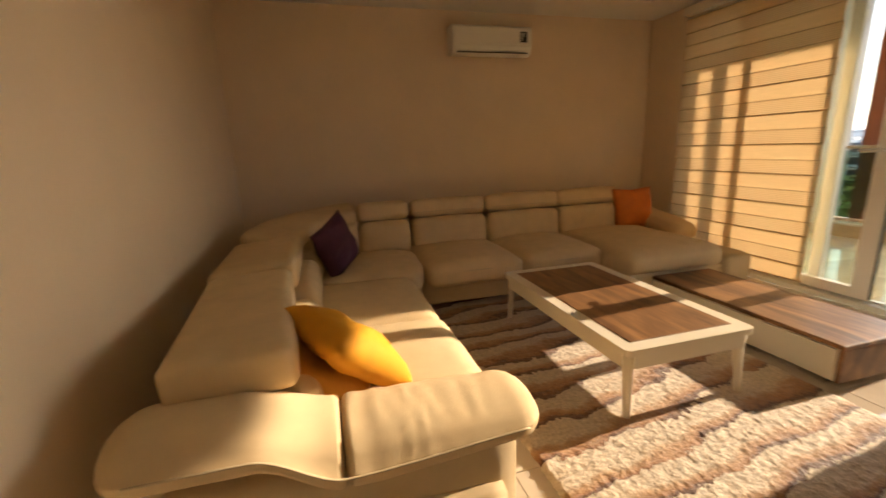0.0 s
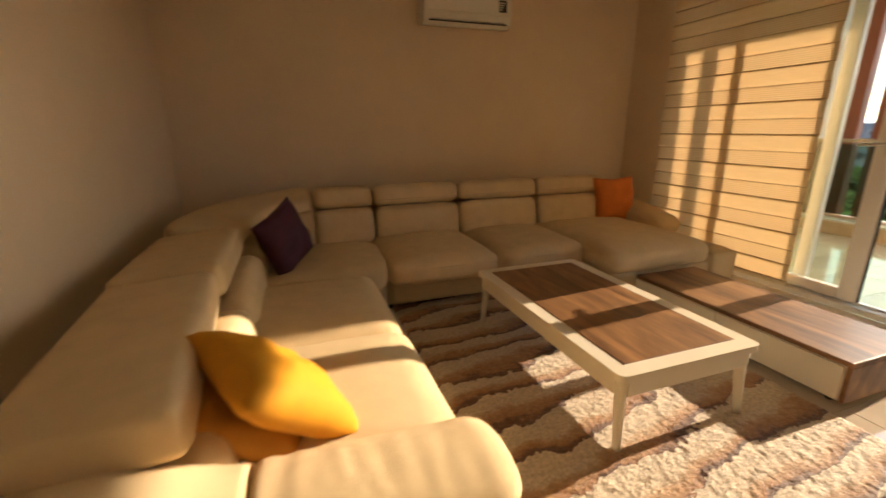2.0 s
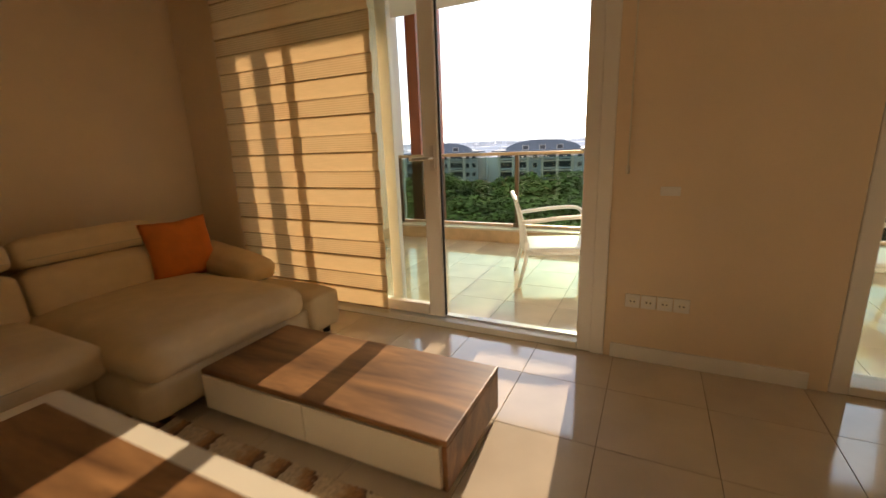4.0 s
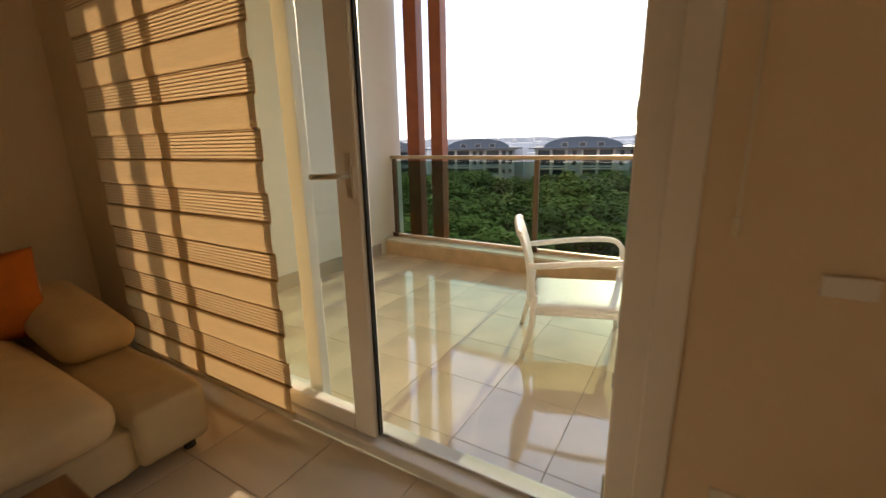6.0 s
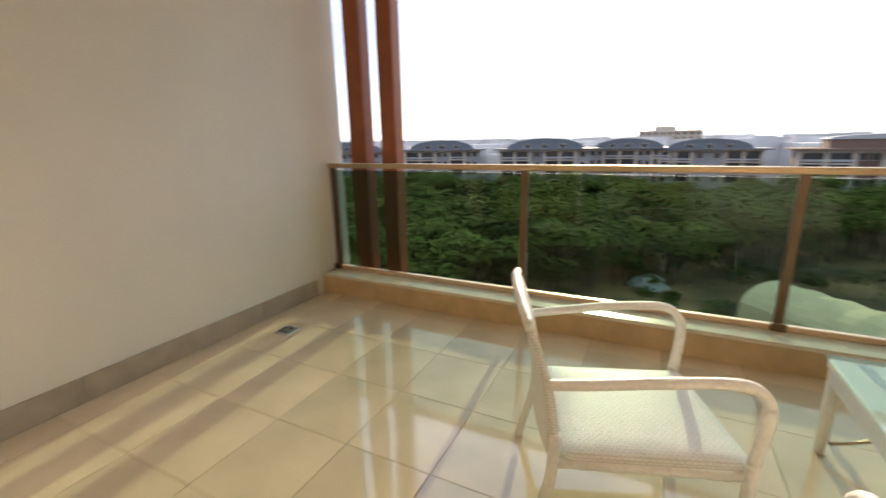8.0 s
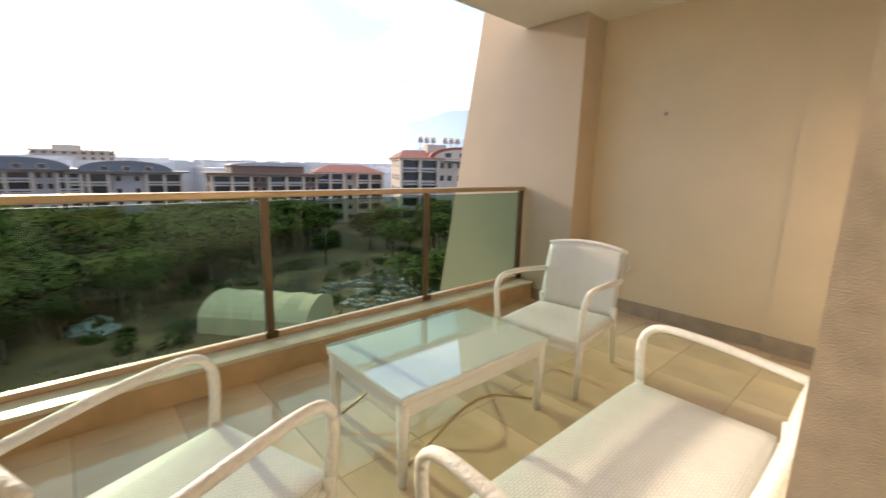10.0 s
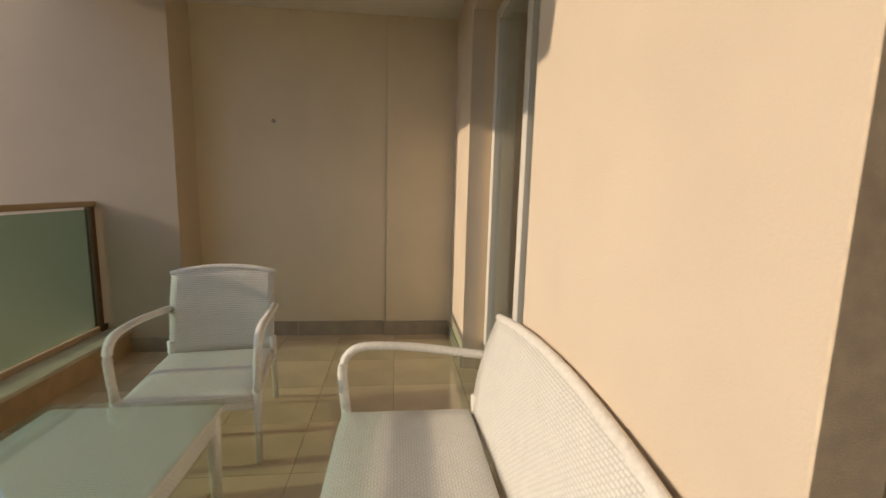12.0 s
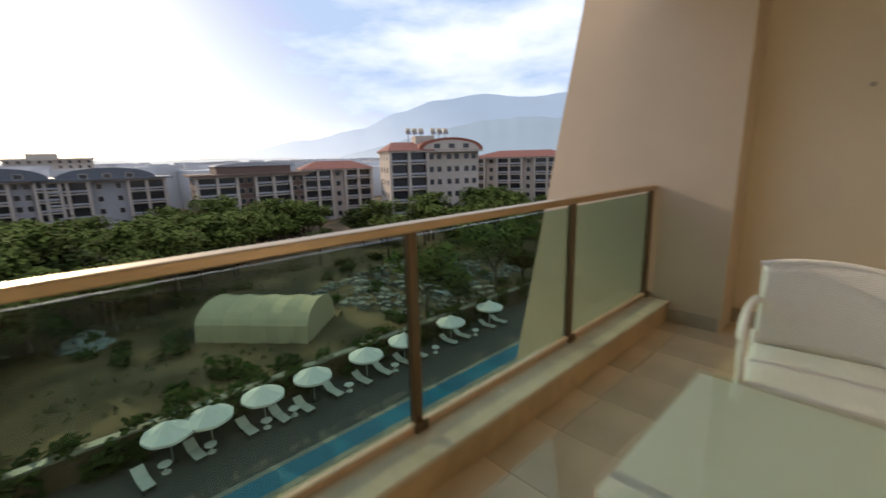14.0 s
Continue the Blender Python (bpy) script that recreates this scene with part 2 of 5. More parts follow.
M_DARK = material("dark_plastic", (0.03, 0.028, 0.025), 0.6, 0.1, 20)
M_AC = material("ac_plastic", (0.80, 0.76, 0.66), 0.4, 0.02, 5.0, stain=0.02)
M_RATTAN = add_weave(material("white_rattan", (0.92, 0.90, 0.86), 0.45, 0.04, 20, stain=0.03), 24, 0.7, 0.24)
M_RATTUBE = material("rattan_wrap", (0.90, 0.87, 0.83), 0.45, 0.08, 60, 0.5, 90)
M_GLASS = glass_material("clear_pane", (0.93, 0.96, 0.94))
M_GREEN = glass_material("green_tinted_pane", (0.58, 0.69, 0.61), 0.0, 0.015)
M_TOPGLASS = glass_material("table_glass", (0.94, 0.98, 0.96), 0.0, 0.09)
M_TIMBER = material("red_brown_cladding", (0.30, 0.085, 0.035), 0.45, 0.15, 8.0, 0.1, 80, stain=0.08)


def wood_material(name, dark, light, sx, sy):
    m = bpy.data.materials.new(name)
    m.use_nodes = True
    n, l = m.node_tree.nodes, m.node_tree.links
    b = n["Principled BSDF"]
    tc, mp = n.new("ShaderNodeTexCoord"), n.new("ShaderNodeMapping")
    mp.inputs["Scale"].default_value = (sx, sy, 4)
    l.new(tc.outputs["Object"], mp.inputs["Vector"])
    no, fine = n.new("ShaderNodeTexNoise"), n.new("ShaderNodeTexNoise")
    no.inputs["Scale"].default_value, no.inputs["Detail"].default_value, no.inputs["Distortion"].default_value = 1.0, 8.0, 1.4
    fine.inputs["Scale"].default_value, fine.inputs["Detail"].default_value = 9.0, 6.0
    l.new(mp.outputs["Vector"], no.inputs["Vector"])
    l.new(mp.outputs["Vector"], fine.inputs["Vector"])
    ra = n.new("ShaderNodeValToRGB")
    ra.color_ramp.elements[0].position, ra.color_ramp.elements[1].position = 0.28, 0.72
    ra.color_ramp.elements[0].color, ra.color_ramp.elements[1].color = (*dark, 1), (*light, 1)
    mid = ra.color_ramp.elements.new(0.5)
    mid.color = (*[(a * 0.5 + c * 0.5) * 0.92 for a, c in zip(dark, light)], 1)
    ad = n.new("ShaderNodeMath")
    ad.operation = "MULTIPLY_ADD"
    ad.inputs[1].default_value = 0.22
    l.new(fine.outputs["Fac"], ad.inputs[0])
    sb = n.new("ShaderNodeMath")
    sb.operation = "SUBTRACT"
    sb.inputs[1].default_value = 0.11
    l.new(no.outputs["Fac"], sb.inputs[0])
    l.new(sb.outputs["Value"], ad.inputs[2])
    l.new(ad.outputs["Value"], ra.inputs["Fac"])
    l.new(ra.outputs["Color"], b.inputs["Base Color"])
    b.inputs["Roughness"].default_value = 0.42
    bu = n.new("ShaderNodeBump")
    bu.inputs["Strength"].default_value, bu.inputs["Distance"].default_value = 0.15, 0.002
    l.new(fine.outputs["Fac"], bu.inputs["Height"])
    l.new(bu.outputs["Normal"], b.inputs["Normal"])
    return m


M_WOOD = wood_material("walnut_board", (0.095, 0.04, 0.014), (0.36, 0.18, 0.07), 7.0, 1.1)


def rug_material():
    m = bpy.data.materials.new("shaggy_rug")
    m.use_nodes = True
    n, l = m.node_tree.nodes, m.node_tree.links
    b = n["Principled BSDF"]
    tc, mp = n.new("ShaderNodeTexCoord"), n.new("ShaderNodeMapping")
    l.new(tc.outputs["Object"], mp.inputs["Vector"])
    wob = n.new("ShaderNodeTexNoise")
    wob.inputs["Scale"].default_value, wob.inputs["Detail"].default_value = 1.2, 3.0
    streak = n.new("ShaderNodeMapping")
    streak.inputs["Scale"].default_value, streak.inputs["Rotation"].default_value = (0.55, 1.7, 1.0), (0, 0, -0.16)
    l.new(mp.outputs["Vector"], streak.inputs["Vector"])
    l.new(streak.outputs["Vector"], wob.inputs["Vector"])
    sep = n.new("ShaderNodeSeparateXYZ")
    l.new(mp.outputs["Vector"], sep.inputs["Vector"])

    def math_node(op, a, c):
        k = n.new("ShaderNodeMath")
        k.operation = op
        for i, v in enumerate((a, c)):
            if isinstance(v, (int, float)):
                k.inputs[i].default_value = v
            else:
                l.new(v, k.inputs[i])
        return k.outputs["Value"]
    v = math_node("ADD", sep.outputs["Y"], math_node("MULTIPLY", wob.outputs["Fac"], 0.42))
    v = math_node("ADD", v, math_node("MULTIPLY", sep.outputs["X"], -0.16))
    jag = n.new("ShaderNodeTexNoise")
    jag.inputs["Scale"].default_value, jag.inputs["Detail"].default_value = 7.0, 5.0
    l.new(mp.outputs["Vector"], jag.inputs["Vector"])
    v = math_node("ADD", v, math_node("MULTIPLY", jag.outputs["Fac"], 0.10))
    fine = n.new("ShaderNodeTexNoise")
    fine.inputs["Scale"].default_value, fine.inputs["Detail"].default_value = 34.0, 4.0
    l.new(mp.outputs["Vector"], fine.inputs["Vector"])
    v = math_node("ADD", v, math_node("MULTIPLY", fine.outputs["Fac"], 0.06))
    w = math_node("FRACT", math_node("MULTIPLY", v, 5.2), 0.0)
    thin = n.new("ShaderNodeTexNoise")
    thin.inputs["Scale"].default_value, thin.inputs["Detail"].default_value = 2.3, 2.0
    l.new(mp.outputs["Vector"], thin.inputs["Vector"])
    w = math_node("ADD", w, math_node("MULTIPLY", math_node("SUBTRACT", thin.outputs["Fac"], 0.45), 0.85))
    ra = n.new("ShaderNodeValToRGB")
    e = ra.color_ramp.elements
    e[0].position, e[0].color = 0.0, (0.66, 0.54, 0.39, 1)
    e[1].position, e[1].color = 1.0, (0.60, 0.49, 0.36, 1)
    for at, col in ((0.03, (0.10, 0.036, 0.012, 1)), (0.14, (0.13, 0.048, 0.016, 1)), (0.22, (0.33, 0.15, 0.055, 1)), (0.42, (0.43, 0.25, 0.115, 1)), (0.60, (0.57, 0.45, 0.315, 1))):
        k = e.new(at)
        k.color = col
    l.new(w, ra.inputs["Fac"])
    hs, mr = n.new("ShaderNodeHueSaturation"), n.new("ShaderNodeMapRange")
    tuft = n.new("ShaderNodeTexNoise")
    tuft.inputs["Scale"].default_value, tuft.inputs["Detail"].default_value = 70.0, 5.0
    l.new(mp.outputs["Vector"], tuft.inputs["Vector"])
    mr.inputs["From Min"].default_value, mr.inputs["From Max"].default_value = 0.3, 0.7
    mr.inputs["To Min"].default_value, mr.inputs["To Max"].default_value = 0.7, 1.15
    l.new(tuft.outputs["Fac"], mr.inputs["Value"])
    l.new(mr.outputs["Result"], hs.inputs["Value"])
    l.new(ra.outputs["Color"], hs.inputs["Color"])
    l.new(hs.outputs["Color"], b.inputs["Base Color"])
    b.inputs["Roughness"].default_value = 0.75
    b.inputs["Sheen Weight"].default_value = 0.3
    bu = n.new("ShaderNodeBump")
    bu.inputs["Strength"].default_value, bu.inputs["Distance"].default_value = 0.6, 0.008
    l.new(tuft.outputs["Fac"], bu.inputs["Height"])
    l.new(bu.outputs["Normal"], b.inputs["Normal"])
    return m


M_RUG = rug_material()


def blind_material(name, col, trans):
    m = bpy.data.materials.new(name)
    m.use_nodes = True
    n, l = m.node_tree.nodes, m.node_tree.links
    b, out = n["Principled BSDF"], n["Material Output"]
    tc, mp, no = n.new("ShaderNodeTexCoord"), n.new("ShaderNodeMapping"), n.new("ShaderNodeTexNoise")
    mp.inputs["Scale"].default_value = (1, 6, 260)
    no.inputs["Scale"].default_value = 2.0
    l.new(tc.outputs["Object"], mp.inputs["Vector"])
    l.new(mp.outputs["Vector"], no.inputs["Vector"])
    ra = n.new("ShaderNodeValToRGB")
    ra.color_ramp.elements[0].position, ra.color_ramp.elements[1].position = 0.3, 0.7
    ra.color_ramp.elements[0].color, ra.color_ramp.elements[1].color = (*[c * 0.88 for c in col], 1), (*col, 1)
    l.new(no.outputs["Fac"], ra.inputs["Fac"])
    l.new(ra.outputs["Color"], b.inputs["Base Color"])
    b.inputs["Roughness"].default_value = 0.85
    t, mx = n.new("ShaderNodeBsdfTranslucent"), n.new("ShaderNodeMixShader")
    l.new(ra.outputs["Color"], t.inputs["Color"])
    mx.inputs["Fac"].default_value = trans
    l.new(b.outputs["BSDF"], mx.inputs[1])
    l.new(t.outputs["BSDF"], mx.inputs[2])
    l.new(mx.outputs["Shader"], out.inputs["Surface"])
    return m


M_BLIND = blind_material("blind_opaque_band", (0.78, 0.545, 0.285), 0.25)
M_SLAT = blind_material("blind_slat", (0.70, 0.475, 0.24), 0.4)
M_SHEER = blind_material("blind_sheer", (0.80, 0.575, 0.31), 0.32)
M_BSEAM_SHADE = material("blind_seam_shade", (0.42, 0.26, 0.12), 0.9, 0.1, 20)

# ---------- structure: room ----------
X0, X1, XO = 0.30, 4.72, 5.02        # room's west face, window wall inside and outside
Y0, Y1 = -1.20, 5.478
ZC = 2.53
ZB = -0.07                            # balcony floor
setting("wall_west", box(X0 - 0.2, X0, Y0 - 0.2, Y1 + 0.2, -0.1, 2.9), M_WALL, "cream painted plaster wall beside the sofa")
setting("wall_north", box(X0, XO, Y1, Y1 + 0.2, -0.1, 2.9), M_WALL, "cream painted plaster wall behind the sofa")
setting("wall_south", box(X0, XO, Y0 - 0.2, Y0, -0.1, 2.9), M_WALL, "cream painted plaster wall closing the room")
DOOR_TOP = 2.42
D1A, D1B = 2.17, 4.98                 # first door's opening
D1O = 2.25                            # its outer reveal
D2A, D2B = -0.28, 1.12                # second door's opening


def east_piece(y0, y1, z0, z1):
    """Window wall: painted inside, rendered outside."""
    box(X1, X1 + 0.2, y0, y1, z0, z1, bm=inner_bm)
    y1 = D1O if y1 == D1A else y1
    box(X1 + 0.2, XO, y0, y1, z0 if z0 > 0 else ZB - 0.1, z1, bm=outer_bm)


inner_bm, outer_bm = bmesh.new(), bmesh.new()
for y0, y1, z0, z1 in ((D1B, Y1, -0.1, 2.9), (D2B, D1A, -0.1, 2.9), (Y0, D2A, -0.1, 2.9), (D1A, D1B, DOOR_TOP, 2.9), (D2A, D2B, DOOR_TOP, 2.9)):
    east_piece(y0, y1, z0, z1)
setting("wall_east", inner_bm, M_WALL, "cream painted pier wall between the balcony doors")
setting("wall_facade", outer_bm, M_OUT, "sunlit cream rendered balcony wall between the doors")
setting("trim_reveal", box(XO - 0.098, XO + 0.003, D1O + 0.0005, D1O + 0.006, ZB, DOOR_TOP), M_ROUGH, "brown rough-rendered reveal of the balcony door", "reveal")

# tray ceiling: dropped border with a raised middle
cb = bmesh.new()
box(X0, X1, Y1 - 0.55, Y1, ZC, ZC + 0.1, bm=cb)
box(X0, X1, Y0, Y0 + 0.55, ZC, ZC + 0.1, bm=cb)
box(X0, X0 + 0.5, Y0 + 0.55, Y1 - 0.55, ZC, ZC + 0.1, bm=cb)
box(X1 - 0.5, X1, Y0 + 0.55, Y1 - 0.55, ZC, ZC + 0.1, bm=cb)
box(X0, X1, Y0, Y1, ZC + 0.18, ZC + 0.3, bm=cb)
setting("ceiling", cb, M_CEIL, "white tray ceiling with a dropped border", "ceiling")

bb = bmesh.new()
for a in ((X0, X0 + 0.015, Y0, Y1), (X0 + 0.015, X1 - 0.015, Y1 - 0.015, Y1), (X1 - 0.015, X1, D2B + 0.08, D1A - 0.08), (X1 - 0.015, X1, D1B + 0.01, Y1 - 0.015), (X0 + 0.015, X1 - 0.015, Y0, Y0 + 0.015)):
    box(*a, 0.0, 0.085, 0.003, 1, bm=bb)
setting("baseboard", bb, M_PVC, "low white painted baseboard along the walls", "baseboard")

# ---------- structure: balcony ----------
YS, YN = -1.055, 5.32
setting("wall_balcony_north", box(XO, 7.92, YN, YN + 0.25, ZB - 0.3, 3.05), M_ENDWHITE, "white rendered end wall of the balcony")
sb = box(5.60, 7.16, YS - 0.25, YS, ZB - 0.3, 3.05)
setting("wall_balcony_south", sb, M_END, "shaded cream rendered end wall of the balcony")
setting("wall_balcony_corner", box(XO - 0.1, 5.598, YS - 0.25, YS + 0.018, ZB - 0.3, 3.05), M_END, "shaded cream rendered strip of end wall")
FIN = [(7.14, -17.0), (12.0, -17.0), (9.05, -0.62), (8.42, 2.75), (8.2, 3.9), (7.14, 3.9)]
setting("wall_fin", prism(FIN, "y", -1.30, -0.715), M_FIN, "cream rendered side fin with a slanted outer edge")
soffit = box(XO, 7.80, YS - 0.2, 1.45, 2.63, 3.08)
box(XO, 7.80, 1.45, YN + 0.2, 2.93, 3.08, bm=soffit)
setting("ceiling_balcony", soffit, M_CEIL, "cream painted underside of the balcony above", "ceiling")
setting("floor_slab_edge", box(XO - 0.32, 7.79, YS - 0.2, YN + 0.2, ZB - 0.42, ZB - 0.02), M_OUT, "concrete balcony slab", "floor")
lb = box(7.56, 7.785, -0.713, YN, ZB - 0.02, 0.085)
setting("parapet", lb, M_OUT, "low cream rendered kerb under the glass railing", "parapet")
setting("parapet_sill", box(7.525, 7.795, -0.713, YN - 0.002, 0.087, 0.115, 0.004, 1), M_STONE, "pale polished stone sill on the kerb", "sill")
setting("parapet_facing", box(7.542, 7.559, -0.712, YN - 0.004, ZB, 0.086), material("kerb_tile", (0.60, 0.42, 0.24), 0.35, 0.15, 8, 0.05, 60), "tan tiled face of the kerb", "parapet")
sk = bmesh.new()
y = YS
for x0, x1 in ((5.62, 6.36), (6.365, 7.13), (XO + 0.02, 5.615)):
    off = 0.02 if x1 < 5.7 else 0.0
    box(x0, x1, YS + off, YS + off + 0.012, ZB, 0.058, 0.002, 1, bm=sk)
box(7.16, 7.54, -0.714, -0.702, ZB, 0.045, 0.002, 1, bm=sk)
for k in range(4):
    box(5.05 + k * 0.6, 5.645 + k * 0.6, YN - 0.012, YN, ZB, 0.075, 0.002, 1, bm=sk)
for k in range(2):
    box(XO, XO + 0.012, D2B + 0.02 + k * 0.61, D2B + 0.62 + k * 0.58, ZB, 0.045, 0.002, 1, bm=sk)
box(XO, XO + 0.012, YS + 0.04, D2A - 0.01, ZB, 0.045, 0.002, 1, bm=sk)
setting("baseboard_balcony", sk, M_SKIRT, "grey-brown stone skirting tiles on the balcony", "baseboard")


# ---------- doors ----------
def frame_bar(name, parent, x0, x1, y0, y1, z0, z1, mat=None, label="", bevel=0.006):
    return part(name, box(x0, x1, y0, y1, z0, z1, bevel, 2), mat or M_PVC, parent, label)


def pane(name, parent, x, y0, y1, z0, z1, mat):
    ob = part(name, box(x - 0.004, x + 0.004, y0, y1, z0, z1), mat, parent)
    ob.visible_shadow = False
    return ob


door = tagged(new("door_1"), "white framed sliding balcony door standing open", "door", "", "structure")
FX0, FX1 = 4.735, 4.865
frame_bar("architrave", door, X1 - 0.014, X1 - 0.001, D1A - 0.045, D1A + 0.03, 0.0, DOOR_TOP + 0.03)
frame_bar("jamb", door, FX0 - 0.014, FX1, D1A + 0.0005, D1A + 0.105, 0.0, DOOR_TOP)
frame_bar("jamb", door, FX0, FX1, D1B - 0.075, D1B - 0.002, 0.0, DOOR_TOP)
frame_bar("head", door, FX0, FX1, D1A + 0.107, D1B - 0.077, DOOR_TOP - 0.075, DOOR_TOP - 0.002)
frame_bar("threshold", door, FX0 - 0.015, FX1 + 0.01, D1A + 0.107, D1B - 0.077, 0.0, 0.045)
frame_bar("track", door, 4.79, 4.80, D1A + 0.109, D1B - 0.079, 0.046, 0.06, M_ALU, "aluminium sliding track", 0.002)
for z in (0.55, 1.28, 2.0):
    frame_bar("keeper", door, FX1 - 0.09, FX1 - 0.065, D1A + 0.106, D1A + 0.114, z, z + 0.05, M_DARK, "dark metal lock keeper", 0.003)
leaf = part("sliding_leaf", box(4.745, 4.80, 3.155, 3.265, 0.062, DOOR_TOP - 0.08, 0.008, 2), M_PVC, door, "white sliding leaf slid halfway back")
for a in ((4.745, 4.80, 4.20, 4.28, 0.062, DOOR_TOP - 0.08), (4.745, 4.80, 3.267, 4.198, 0.062, 0.14), (4.745, 4.80, 3.267, 4.198, DOOR_TOP - 0.16, DOOR_TOP - 0.08)):
    frame_bar("leaf_rail", leaf, *a)
frame_bar("gasket", leaf, 4.762, 4.782, 3.145, 3.154, 0.07, DOOR_TOP - 0.09, M_RUBBER, "black rubber edge seal", 0.002)
pane("pane", leaf, 4.772, 3.263, 4.202, 0.13, DOOR_TOP - 0.15, M_GLASS)
h = part("door_handle", tube(smooth_path([(4.745, 3.195, 1.13), (4.70, 3.195, 1.13), (4.69, 3.22, 1.13), (4.69, 3.33, 1.125)], 4), 0.011, 8), M_ALU, leaf, "brushed metal lever handle", True)
frame_bar("handle_plate", leaf, 4.738, 4.746, 3.18, 3.21, 1.05, 1.21, M_ALU, "", 0.002)
frame_bar("mullion", door, 4.81, 4.86, 3.515, 3.60, 0.047, DOOR_TOP - 0.077)
frame_bar("fixed_rail", door, 4.81, 4.86, 3.602, D1B - 0.077, 0.047, 0.12)
pane("fixed_pane", door, 4.835, 3.598, D1B - 0.075, 0.118, DOOR_TOP - 0.077, M_GLASS)

door2 = tagged(new("door_2"), "closed white framed balcony door with clear glass", "door", "", "structure")
frame_bar("jamb", door2, FX0 - 0.02, FX1, D2A + 0.002, D2A + 0.075, 0.0, DOOR_TOP)
frame_bar("jamb", door2, FX0 - 0.02, FX1, D2B - 0.075, D2B - 0.002, 0.0, DOOR_TOP)
frame_bar("head", door2, FX0, FX1, D2A + 0.077, D2B - 0.077, DOOR_TOP - 0.075, DOOR_TOP - 0.002)
frame_bar("threshold", door2, FX0 - 0.015, FX1 + 0.01, D2A + 0.077, D2B - 0.077, 0.0, 0.045)
frame_bar("mullion", door2, 4.80, 4.86, 0.42, 0.50, 0.047, DOOR_TOP - 0.077)
pane("pane", door2, 4.83, 0.498, D2B - 0.074, 0.044, DOOR_TOP - 0.074, M_GLASS)
pane("pane", door2, 4.83, D2A + 0.074, 0.422, 0.044, DOOR_TOP - 0.074, M_GLASS)

# ---------- zebra blind ----------
blind = thing("roller_blind", "drawn tan zebra roller blind of banded fabric", "blind")
BY0, BY1, BZ = 3.545, 4.93, 0.085
part("headrail", box(4.62, 4.69, BY0 - 0.02, BY1 + 0.02, 2.42, 2.50, 0.012, 3), M_LAQ, blind)
part("bottom_bar", box(4.652, 4.676, BY0, BY1, BZ - 0.02, BZ + 0.012, 0.006, 2), M_LAQ, blind)
sheet = bmesh.new()
sheet.faces.new([sheet.verts.new(p) for p in ((4.667, BY0 + 0.002, 0.119), (4.667, BY1 - 0.002, 0.119), (4.667, BY1 - 0.002, 0.242), (4.667, BY0 + 0.002, 0.242))])
sheer_me = mesh_of("sheer", sheet, M_SHEER)
fold = bmesh.new()
prev = None
for x, z in ((4.668, 0.002), (4.661, 0.0), (4.656, 0.006), (4.654, 0.03), (4.655, 0.065), (4.656, 0.1), (4.655, 0.117), (4.660, 0.123), (4.668, 0.121)):
    cur = [fold.verts.new((x, BY0 + (BY1 - BY0) * k / 12 + 0.0, z + 0.0012 * math.sin(k * 1.7))) for k in range(13)]
    if prev:
        for k in range(12):
            fold.faces.new((prev[k], prev[k + 1], cur[k + 1], cur[k]))
    prev = cur
band_me = mesh_of("band", fold, M_BLIND, True)
# band-edge seam strip; its dark brown also paints the fold's shadow
seam_shade_me = mesh_of("seam", box(4.658, 4.669, BY0, BY1, -0.0035, -0.0005), M_BSEAM_SHADE)
slat_me = mesh_of("slat", box(4.6645, 4.668, BY0, BY1, 0.0, 0.0045), M_SLAT)
z = BZ + 0.015
while z < 2.40:
    o = new("band", band_me)
    o.parent, o.location = blind, (0, 0, z)
    o = new("seam", seam_shade_me)
    o.parent, o.location = blind, (0, 0, z)
    o = new("seam", seam_shade_me)
    o.parent, o.location = blind, (0.001, 0, z + 0.1265)
    if z + 0.25 < 2.42:
        o = new("sheer", sheer_me)
        o.parent, o.location = blind, (0, 0, z)
    for k in range(8):
        if z + 0.13 + k * 0.0145 < 2.40:
            o = new("slat", slat_me)
            o.parent, o.location = blind, (0, 0, z + 0.127 + k * 0.0145)
    z += 0.24
cord = thing("blind_cord", "thin pale bead cord hanging on the pier wall", "cord")
part("cord", tube([(4.705, 2.06, 2.5), (4.705, 2.058, 1.8), (4.705, 2.056, 1.06)], 0.004, 6), M_LAQ, cord)
part("cord_weight", tube([(4.705, 2.056, 1.07), (4.705, 2.056, 1.03)], 0.009, 8), M_LAQ, cord)


# ---------- sofa ----------
sofa = thing("sectional_sofa", "large U-shaped beige fabric sectional sofa with headrests", "sofa")
SEAT = 0.41


def block(name, cx, cy, cz, sx, sy, sz, r=0.05, puff=0.02, rz=0.0, rx=0.0, ry=0.0, mat=None, n=10, wrinkle=0.004, seed=0):
    m = pose(cx, cy, cz, rx, ry, rz)
    return part(name, soft_box(sx, sy, sz, r, puff, n, 0, wrinkle, seed, m), mat or M_FABRIC, sofa, "", True)


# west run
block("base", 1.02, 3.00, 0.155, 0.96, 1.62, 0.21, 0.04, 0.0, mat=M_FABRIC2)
block("seat_cushion", 1.14, 2.80, SEAT - 0.085, 0.88, 0.80, 0.17, 0.06, 0.035, seed=1, n=12)
block("seat_cushion", 1.12, 3.58, SEAT - 0.085, 0.90, 0.76, 0.17, 0.06, 0.035, seed=2, n=12)
block("back_cushion", 0.85, 2.90, 0.40, 0.26, 0.92, 0.29, 0.07, 0.012, ry=-6, seed=3)
block("back_cushion", 0.85, 3.735, 0.41, 0.26, 0.74, 0.30, 0.07, 0.012, ry=-6, seed=4)
